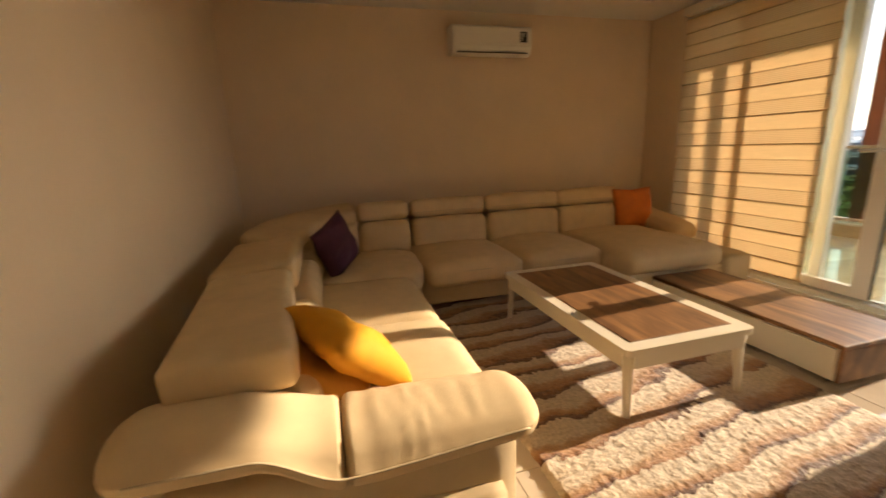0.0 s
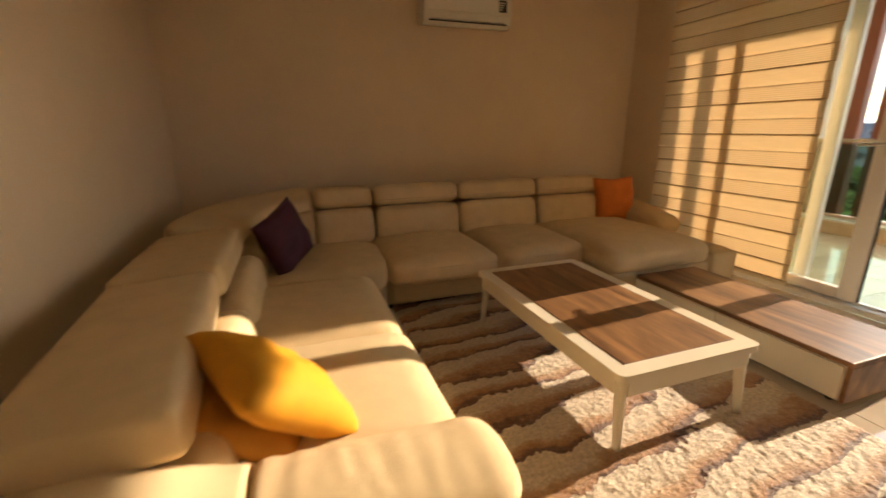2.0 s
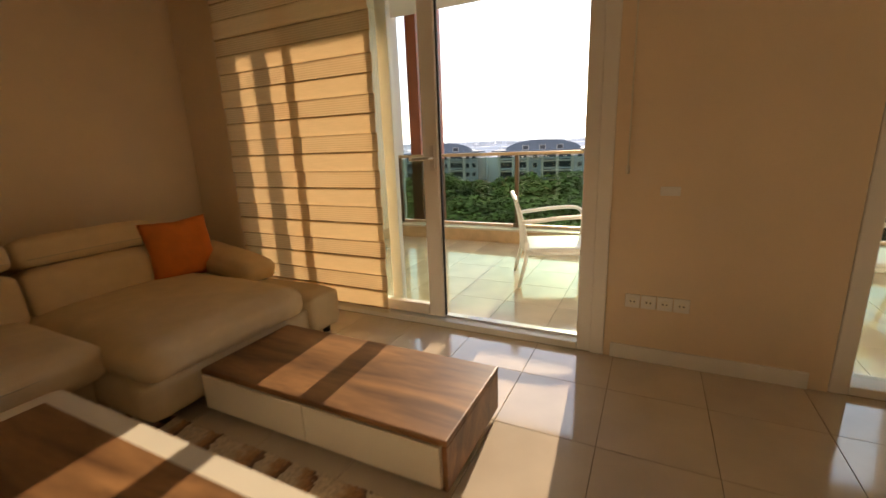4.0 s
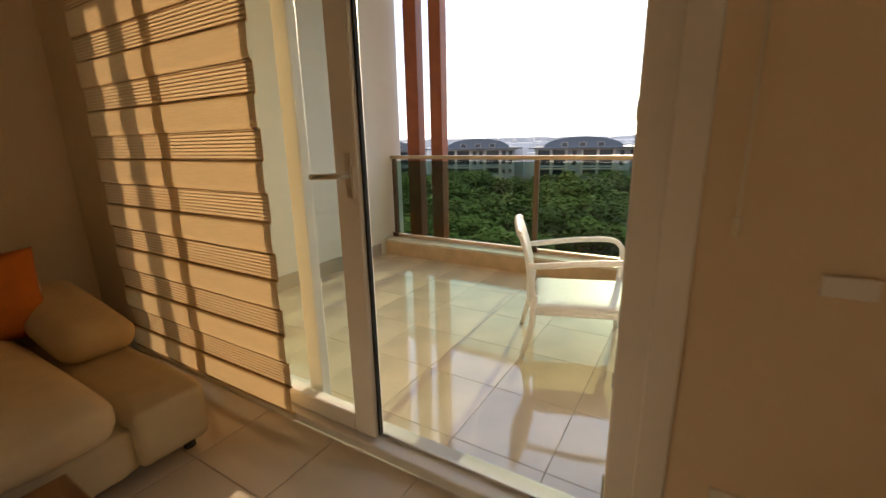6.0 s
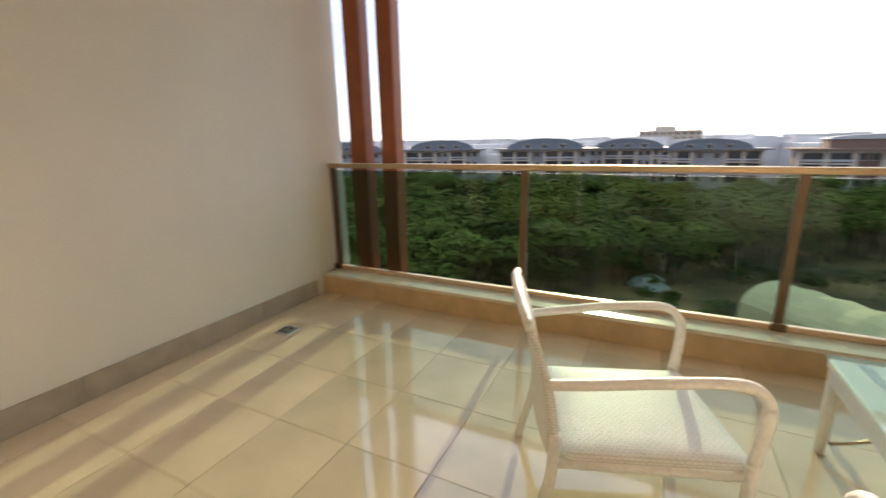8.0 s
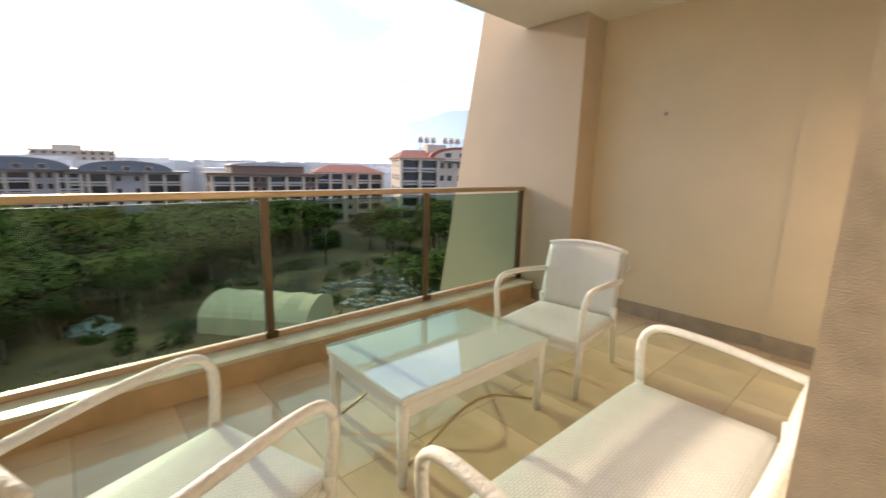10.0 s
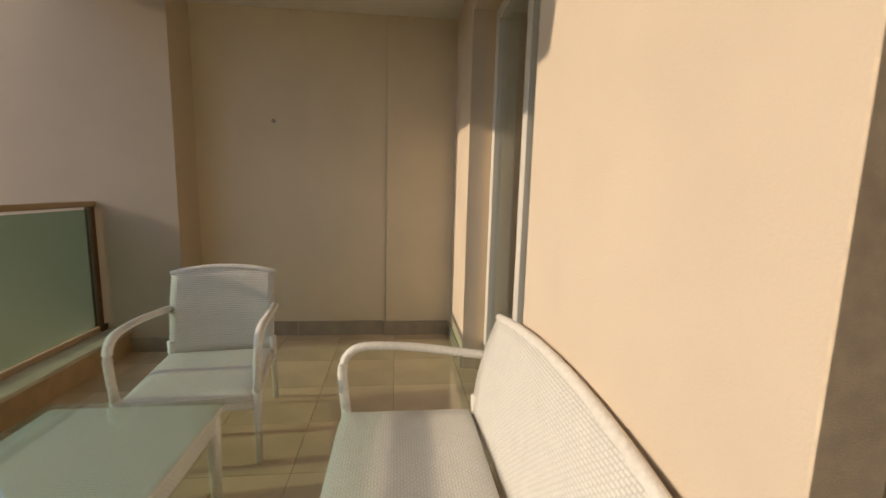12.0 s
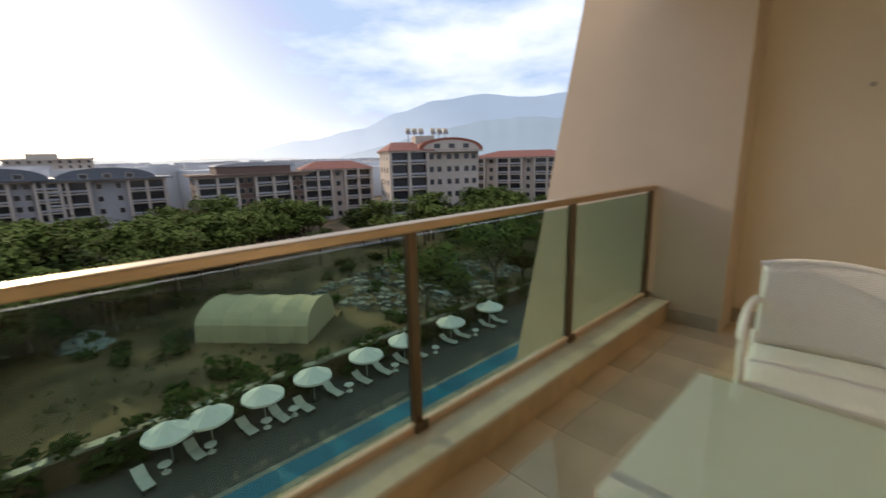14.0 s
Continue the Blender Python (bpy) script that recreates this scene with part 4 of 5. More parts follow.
# ---------- rattan furniture ----------
def rattan_seat(name, label, category, width, depth, m, group=""):
    """Origin on the floor under the middle; faces +y."""
    t = thing(name, label, category, group, m)
    w, d = width / 2, depth / 2
    sh, top = 0.365, 0.825
    bm = soft_box(width - 0.05, depth - 0.04, 0.06, 0.022, 0.008, 10, m=pose(0, 0.02, sh - 0.03))
    uv_box(part("seat", bm, M_RATTAN, t, "woven seat", True))
    nb = 14
    bm = bmesh.new()
    rows = []
    for j in range(9):
        f = j / 8
        row = []
        for side in (1, -1):
            r = []
            for i in range(nb + 1):
                u = 2 * i / nb - 1
                arch = (top - 0.035 * u * u * (1 if width < 0.9 else 1.6)) - (sh - 0.03)
                zz = sh - 0.03 + arch * f
                yy = -d + 0.015 - 0.09 * f * f - 0.02 * (1 - u * u) + side * (0.017 - 0.006 * f)
                r.append(bm.verts.new((u * (w - 0.025), yy, zz)))
            row.append(r)
        rows.append(row)
    for j in range(8):
        for i in range(nb):
            bm.faces.new((rows[j][0][i], rows[j + 1][0][i], rows[j + 1][0][i + 1], rows[j][0][i + 1]))
            bm.faces.new((rows[j][1][i], rows[j][1][i + 1], rows[j + 1][1][i + 1], rows[j + 1][1][i]))
        for i in (0, nb):
            bm.faces.new((rows[j][0][i], rows[j][1][i], rows[j + 1][1][i], rows[j + 1][0][i]))
    for i in range(nb):
        bm.faces.new((rows[8][0][i], rows[8][1][i], rows[8][1][i + 1], rows[8][0][i + 1]))
        bm.faces.new((rows[0][0][i], rows[0][0][i + 1], rows[0][1][i + 1], rows[0][1][i]))
    bmesh.ops.recalc_face_normals(bm, faces=bm.faces[:])
    uv_box(part("backrest", bm, M_RATTAN, t, "woven arched backrest", True))
    rim = smooth_path([(u * (w - 0.018), -d + 0.015 - 0.09 - 0.02 * (1 - u * u), top - 0.035 * u * u * (1 if width < 0.9 else 1.6)) for u in [-1 + k / 5 for k in range(11)]], 2)
    part("back_rim", tube(rim, 0.017, 8), M_RATTUBE, t, "", True)
    part("front_apron", box(-w + 0.03, w - 0.03, d - 0.03, d - 0.008, sh - 0.09, sh - 0.02, 0.006, 2), M_RATTUBE, t)
    for s in (-1, 1):
        arm = smooth_path([(s * (w - 0.02), -d - 0.025, 0.60), (s * (w - 0.008), -d + 0.12, 0.615), (s * (w), 0.0, 0.635), (s * (w), d - 0.10, 0.64), (s * w, d - 0.025, 0.60), (s * (w - 0.005), d - 0.005, 0.52), (s * (w - 0.012), d - 0.02, 0.36)], 5)
        part("arm", tube(arm, 0.021, 10, True, None, 0.85), M_RATTUBE, t, "", True)
        part("leg", tube([(s * (w - 0.012), d - 0.02, 0.37), (s * (w - 0.012), d - 0.015, 0.0)], 0.021, 10, True, 0.015), M_RATTUBE, t, "", True)
        part("leg", tube([(s * (w - 0.03), -d + 0.02, 0.42), (s * (w - 0.03), -d + 0.01, 0.25), (s * (w - 0.03), -d - 0.05, 0.0)], 0.021, 10, True, 0.015), M_RATTUBE, t, "", True)
        part("side_rail", tube([(s * (w - 0.03), -d + 0.02, sh - 0.05), (s * (w - 0.02), d - 0.02, sh - 0.05)], 0.016, 8), M_RATTUBE, t, "", True)
    return t


ZF = ZB
rattan_seat("armchair", "white woven rattan armchair facing the glass table", "chair", 0.60, 0.62, pose(6.47, 0.47, ZF, 0, 0, 7), "rattan armchairs")
rattan_seat("armchair", "white woven rattan armchair turned towards the railing", "chair", 0.60, 0.62, pose(6.25, 2.71, ZF, 0, 0, 200), "rattan armchairs")
rattan_seat("garden_bench", "white woven rattan two-seat bench against the wall", "bench", 1.34, 0.60, pose(5.44, 1.58, ZF, 0, 0, -90))

gt = thing("glass_table", "white rattan coffee table with a glass top", "table")
GX0, GX1, GY0, GY1, GZ = 6.195, 6.855, 0.955, 1.975, 0.37
uv_box(part("woven_top", box(GX0 + 0.01, GX1 - 0.01, GY0 + 0.01, GY1 - 0.01, GZ - 0.05, GZ - 0.012, 0.01, 2), M_RATTAN, gt))
gp = part("glass_top", box(GX0, GX1, GY0, GY1, GZ - 0.008, GZ, 0.002, 1), M_TOPGLASS, gt, "clear greenish glass plate")
gp.visible_shadow = False
for x0, x1, y0, y1 in ((GX0 + 0.02, GX0 + 0.045, GY0 + 0.06, GY1 - 0.06), (GX1 - 0.045, GX1 - 0.02, GY0 + 0.06, GY1 - 0.06), (GX0 + 0.06, GX1 - 0.06, GY0 + 0.02, GY0 + 0.045), (GX0 + 0.06, GX1 - 0.06, GY1 - 0.045, GY1 - 0.02)):
    uv_box(part("apron", box(x0, x1, y0, y1, GZ - 0.11, GZ - 0.051, 0.004, 1), M_RATTAN, gt))
for x in (GX0 + 0.04, GX1 - 0.04):
    for y in (GY0 + 0.04, GY1 - 0.04):
        part("leg", tube([(x, y, GZ - 0.052), (x, y, ZF)], 0.028, 10, True, 0.019), M_RATTUBE, gt, "", True)
# two added arcs that draw the dark curved lines under the table
for x in (GX0 + 0.06, GX1 - 0.06):
    part("curved_bar", tube(smooth_path([(x, GY0 + 0.06, ZF + 0.06), (x, (GY0 + GY1) / 2, ZF + 0.22), (x, GY1 - 0.06, ZF + 0.06)], 6), 0.007, 6), M_BRONZE, gt, "thin dark curved bar", True)

# ---------- outdoors ----------
GZ0 = -16.0
M_EARTH = material("dry_ground", (0.20, 0.125, 0.055), 0.95, 0.5, 0.16, 0.6, 3.0, col2=(0.012, 0.016, 0.006), stain=0.5)
M_PAVE = material("pool_paving", (0.085, 0.075, 0.065), 0.8, 0.1, 1.5, 0.1, 20)
M_POOLEDGE = material("pool_edge", (0.26, 0.24, 0.19), 0.6, 0.1, 3)
M_WATER = material("pool_water", (0.008, 0.15, 0.24), 0.35, 0.15, 1.2, 0.2, 6)
M_LEAF = material("tree_leaves", (0.12, 0.15, 0.032), 1.0, 0.5, 0.25, 0.0, stain=0.45, spec=0.1)
M_LEAF2 = material("dark_tree_leaves", (0.05, 0.068, 0.015), 1.0, 0.5, 0.25, 0.0, stain=0.45, spec=0.1)
M_BARK = material("bark", (0.10, 0.07, 0.045), 0.9, 0.3, 8, 0.4, 20)
M_CANOPY = material("umbrella_canvas", (0.80, 0.78, 0.72), 0.8, 0.05, 3)
M_LOUNGE = material("lounger_mesh", (0.62, 0.60, 0.54), 0.7, 0.08, 6)
M_TENT = material("tent_canvas", (0.60, 0.49, 0.31), 0.85, 0.12, 1.5, 0.2, 6)
M_HEDGE = material("hedge_wood", (0.10, 0.06, 0.035), 0.9, 0.3, 3)

gb = bmesh.new()
bmesh.ops.create_grid(gb, x_segments=60, y_segments=60, size=2400)
for v in gb.verts:
    v.co.z = GZ0
setting("ground", gb, M_EARTH, "dry grass and bare earth below the building", "ground")
setting("pavement", box(24.5, 35.6, -60, 16, GZ0 - 0.2, GZ0 + 0.05), M_PAVE, "dark paved pool deck", "pavement")
setting("pool_rim", box(26.6, 28.9, -42, 4, GZ0 + 0.05, GZ0 + 0.12), M_POOLEDGE, "pale stone rim of the pool", "pavement")
setting("water", box(27.0, 28.5, -41, 3, GZ0 + 0.08, GZ0 + 0.125), M_WATER, "blue water of a long swimming pool", "water")


def umbrella(y, x=33.6):
    u = thing("parasol", "open white canvas parasol on the pool deck", "parasol", "pool parasols", pose(x, y, GZ0 + 0.05))
    part("pole", tube([(0, 0, 0), (0, 0, 2.65)], 0.04, 6), M_ALU, u)
    bm = bmesh.new()
    apex = bm.verts.new((0, 0, 2.72))
    mid, rim, low = [], [], []
    for k in range(16):
        a = 2 * math.pi * k / 16
        s = 1.0 if k % 2 == 0 else 0.965
        mid.append(bm.verts.new((0.7 * math.cos(a), 0.7 * math.sin(a), 2.30 - (0.0 if k % 2 == 0 else 0.05))))
        rim.append(bm.verts.new((1.4 * s * math.cos(a), 1.4 * s * math.sin(a), 2.02)))
        low.append(bm.verts.new((1.4 * s * math.cos(a), 1.4 * s * math.sin(a), 1.86)))
    for k in range(16):
        j = (k + 1) % 16
        bm.faces.new((apex, mid[k], mid[j]))
        bm.faces.new((mid[k], rim[k], rim[j], mid[j]))
        bm.faces.new((rim[k], low[k], low[j], rim[j]))
    part("canopy", bm, M_CANOPY, u)
    part("base", tube([(0, 0, 0), (0, 0, 0.1)], 0.3, 10), M_DARK, u)


def lounger(x, y, rz):
    l = thing("sun_lounger", "pale mesh sun lounger on the pool deck", "lounger", "pool loungers", pose(x, y, GZ0 + 0.05, 0, 0, rz))
    part("mattress", box(-0.9, 0.35, -0.33, 0.33, 0.28, 0.36, 0.03, 2), M_LOUNGE, l)
    bm = box(0.0, 0.75, -0.33, 0.33, 0.0, 0.08, 0.03, 2)
    bm.transform(pose(0.36, 0, 0.28, 0, -32, 0))
    part("backrest", bm, M_LOUNGE, l)
    for a in (-0.8, 0.25):
        for c in (-0.28, 0.28):
            part("leg", box(a - 0.03, a + 0.03, c - 0.03, c + 0.03, 0, 0.28), M_DARK, l)


for y in (-0.2, -2.4, -5.7, -9.3, -13.9, -17.8, -23.5, -29.2):
    umbrella(y)
for x, y in ((32.6, 1.4), (33.2, -1.3), (33.3, -4.4), (33.1, -6.5), (33.0, -8.2), (33.3, -10.7), (33.2, -13.2), (33.2, -15.2), (33.4, -17.4), (33.4, -19.2), (33.4, -23.0), (33.4, -24.8), (33.2, -28.4), (33.2, -30.2)):
    lounger(x, y, 8)

def side_table(x, y):
    t = thing("side_table", "small round white side table by a lounger", "table", "poolside tables", pose(x, y, GZ0 + 0.05))
    part("tabletop", tube([(0, 0, 0.52), (0, 0, 0.57)], 0.36, 14), M_CANOPY, t)
    part("stem", tube([(0, 0, 0.03), (0, 0, 0.52)], 0.05, 8), M_CANOPY, t)
    part("foot", tube([(0, 0, 0), (0, 0, 0.03)], 0.25, 12), M_CANOPY, t)


for y in (0.3, -2.1, -5.5, -7.4, -11.8, -16.2, -20.8, -26.2):
    side_table(32.9, y)

# retaining wall behind the loungers, with a pale coping
setting("wall_terrace", box(35.55, 35.95, -60, 16, GZ0, GZ0 + 1.75), M_HEDGE, "dark retaining wall behind the pool loungers", "wall")
setting("trim_coping", box(35.45, 36.1, -60, 16, GZ0 + 1.751, GZ0 + 1.9), M_POOLEDGE, "pale stone coping on the retaining wall", "coping")

# green canvas tunnel tent
ten = thing("tent", "pale green canvas tunnel tent on bare ground", "tent", at=pose(50.2, -12.6, GZ0, 0, 0, 42))
L, W, H = 11.5, 3.9, 3.5
arc = [(W * math.cos(a), H * (0.35 + 0.65 * math.sin(a)) if 0 < k < 12 else 0.0) for k, a in enumerate([math.pi * k / 12 for k in range(13)])]
bm = bmesh.new()
ribs = []
for j in range(9):
    s = 1.0 if j % 2 == 0 else 0.945
    ribs.append([bm.verts.new((-L / 2 + L * j / 8, u * s, max(0, v * s))) for u, v in arc])
for j in range(8):
    for k in range(12):
        bm.faces.new((ribs[j][k], ribs[j][k + 1], ribs[j + 1][k + 1], ribs[j + 1][k]))
bm.faces.new(ribs[0][::-1])
bm.faces.new(ribs[-1])
bmesh.ops.recalc_face_normals(bm, faces=bm.faces[:])
part("canvas", bm, M_TENT, ten)
for x, y, a in ((60, 2, "p"), (46, -34, "p"), (52, -38, "g")):
    s = thing("rubble_heap", "heap of pale plastic sheeting and rubble", "debris", "heaps on the waste ground", pose(x, y, GZ0))
    bm = bmesh.new()
    bmesh.ops.create_icosphere(bm, subdivisions=4, radius=1)
    for v in bm.verts:
        f = 1 + 0.5 * noise.noise(v.co * 2.6 + Vector((x, y, 0)))
        v.co = Vector((v.co.x * 3.2 * f, v.co.y * 2.0 * f, max(-0.1, v.co.z * 0.8 * f)))
    part("sheeting", bm, material("sheeting", (0.34, 0.36, 0.36) if a == "p" else (0.20, 0.34, 0.28), 0.6, 0.5, 1.6, 0.6, 4), s)

# low scattered debris on the waste ground, uncountable
rnd = random.Random(5)
bm = bmesh.new()
for k in range(420):
    x, y = rnd.uniform(40, 62), rnd.uniform(-48, -22)
    s = rnd.uniform(0.1, 0.5)
    box(x - s, x + s, y - s * rnd.uniform(0.4, 1.4), y + s, GZ0, GZ0 + rnd.uniform(0.1, 0.7), bm=bm)
bmesh.ops.rotate(bm, verts=bm.verts[:], cent=(51, -35, 0), matrix=Matrix.Rotation(0.35, 3, "Z"))
tagged(part("debris", bm, material("debris_mix", (0.27, 0.25, 0.21), 0.8, 0.6, 0.8, stain=0.4)), "scattered pale building debris on bare ground", "debris", "", "stuff")


def leaf_cloud(bm, centre, rx, ry, rz, count, size, rn):
    """Small leaf clumps over a lumpy crown."""
    for _ in range(count):
        d = Vector((rn.gauss(0, 1), rn.gauss(0, 1), rn.gauss(0.25, 0.9))).normalized()
        f = rn.uniform(0.55, 1.0) * (1 + 0.35 * noise.noise(d * 2.1 + centre))
        p = centre + Vector((d.x * rx * f, d.y * ry * f, d.z * rz * f))
        a, b2 = rn.uniform(0, 6.28), rn.uniform(-0.9, 0.9)
        s = size * rn.uniform(0.6, 1.5)
        u = Vector((math.cos(a), math.sin(a), b2 * 0.6)) * s
        w = Vector((-math.sin(a), math.cos(a), rn.uniform(-0.6, 0.6))) * s * 0.7
        vs = [bm.verts.new(q) for q in (p - u, p - w * 0.9, p + u * 0.9 + w * 0.1, p + w)]
        bm.faces.new(vs)


def make_tree(height, spread, seed, mat, count=1800, leaf=0.29):
    rn = random.Random(seed)
    t = thing("tree", "broad green tree with a dense uneven crown", "tree", "trees below the balcony")
    bm = tube([(0, 0, 0), (0.1, 0.05, height * 0.25), (0.0, 0.2, height * 0.55)], 0.28, 8, True, 0.14)
    for k in range(5):
        a = k * 1.3 + seed
        b3 = tube([(0, 0.1, height * (0.35 + 0.04 * k)), (math.cos(a) * spread * 0.3, math.sin(a) * spread * 0.3, height * 0.6), (math.cos(a) * spread * 0.6, math.sin(a) * spread * 0.6, height * 0.78)], 0.12, 6, True, 0.04)
        me2 = bpy.data.meshes.new("limb")
        b3.to_mesh(me2)
        b3.free()
        bm.from_mesh(me2)
    part("trunk", bm, M_BARK, t)
    bm = bmesh.new()
    for k in range(9):
        a, rr = rn.uniform(0, 6.28), rn.uniform(0.15, 0.75) * spread
        c = Vector((math.cos(a) * rr, math.sin(a) * rr, height * rn.uniform(0.58, 0.92)))
        leaf_cloud(bm, c, spread * 0.45, spread * 0.45, height * 0.17, count // 9, leaf, rn)
    part("crown", bm, mat, t)
    return t


kinds = [make_tree(7.5, 4.2, 1, M_LEAF), make_tree(6.5, 3.6, 2, M_LEAF2), make_tree(9.0, 4.6, 3, M_LEAF), make_tree(5.0, 3.0, 4, M_LEAF2)]
rnd = random.Random(11)
spots = []
tries = 0
while len(spots) < 330 and tries < 20000:
    tries += 1
    x, y = rnd.uniform(38, 112), rnd.uniform(-46, 100)
    if x + 0.9 * y < 58:
        continue
    if x < 58 and y < 8:
        continue
    if any((x - a) ** 2 + (y - c) ** 2 < 13 for a, c in spots):
        continue
    spots.append((x, y))
for x, y in ((38.5, -36), (40, -44), (47, -52), (58, -48), (66, -40), (72, -30), (64, -52), (80, -44), (37.6, -24), (39.0, -30), (88, -36), (92, -50), (60, -64), (50, -62), (74, -58), (86, -26), (76, -18), (90, -12), (82, -6), (96, -22)):
    spots.append((x, y))
for k in range(34):
    spots.append((rnd.uniform(40, 84), rnd.uniform(-96, -47)))
for i, (x, y) in enumerate(spots):
    m = pose(x, y, GZ0, 0, 0, rnd.uniform(0, 360))
    if i < 4:
        kinds[i].matrix_basis = m
    else:
        o = copy_thing(kinds[i % 4], m @ Matrix.Scale(rnd.uniform(0.8, 1.2), 4))

# planting along the deck's edge
bm = bmesh.new()
rn = random.Random(21)
for k in range(120):
    c = Vector((rn.uniform(34.6, 37.2), 14 - k * 0.6 + rn.uniform(-0.4, 0.4), GZ0 + rn.uniform(0.5, 1.9)))
    leaf_cloud(bm, c, 0.7, 0.8, 1.0, 60, 0.24, rn)
tagged(part("hedge", bm, M_LEAF2), "ragged dark green shrubs along the pool deck", "hedge", "", "stuff")
bm = bmesh.new()
for k in range(110):
    s = rn.uniform(0.6, 1.5)
    c = Vector((rn.uniform(38.5, 78), rn.uniform(-48, 22), GZ0 + 0.45 * s))
    if abs(c.x - 50.2) < 7 and abs(c.y + 12.6) < 7:
        continue
    leaf_cloud(bm, c, s * 1.2, s * 1.2, s * 0.7, 60, 0.3, rn)
tagged(part("shrubs", bm, M_LEAF2), "low dark green bushes scattered over the waste ground", "bush", "", "stuff")
# dry grass tufts on the waste ground
bm = bmesh.new()
for k in range(700):
    x, y = rn.uniform(37, 75), rn.uniform(-50, 25)
    s = rn.uniform(0.15, 0.5)
    a = rn.uniform(0, 6.28)
    q = [bm.verts.new((x - s * math.cos(a), y - s * math.sin(a), GZ0)), bm.verts.new((x + s * math.cos(a), y + s * math.sin(a), GZ0)), bm.verts.new((x + 0.1, y, GZ0 + s * rn.uniform(0.5, 1.4)))]
    bm.faces.new(q)
tagged(part("dry_grass", bm, material("straw_grass", (0.17, 0.14, 0.065), 0.95, 0.3, 0.3, col2=(0.11, 0.105, 0.045))), "patchy dry grass on the waste ground", "grass", "", "stuff")


# ---------- buildings ----------
def facade_material(name, col):
    return material(name, col, 0.8, 0.08, 0.6, 0.0, stain=0.08)


M_BWIN = material("building_glass_and_recess", (0.035, 0.035, 0.04), 0.2, 0.2, 1.0)
M_WHITE_B = facade_material("white_building", (0.45, 0.375, 0.315))
M_CREAM_B = facade_material("cream_building", (0.43, 0.36, 0.30))
M_BROWN_B = facade_material("brown_building", (0.14, 0.085, 0.065))
M_GREY_B = facade_material("grey_building", (0.32, 0.31, 0.32))
M_RED = material("red_roof_tiles", (0.24, 0.07, 0.042), 0.8, 0.2, 1.0)
M_SLATE = material("slate_roof", (0.10, 0.105, 0.12), 0.6, 0.15, 1.0)
M_TANK = material("water_tank", (0.55, 0.48, 0.36), 0.5, 0.1, 2)
EYE = Vector((6.3, 3.0, 1.3))


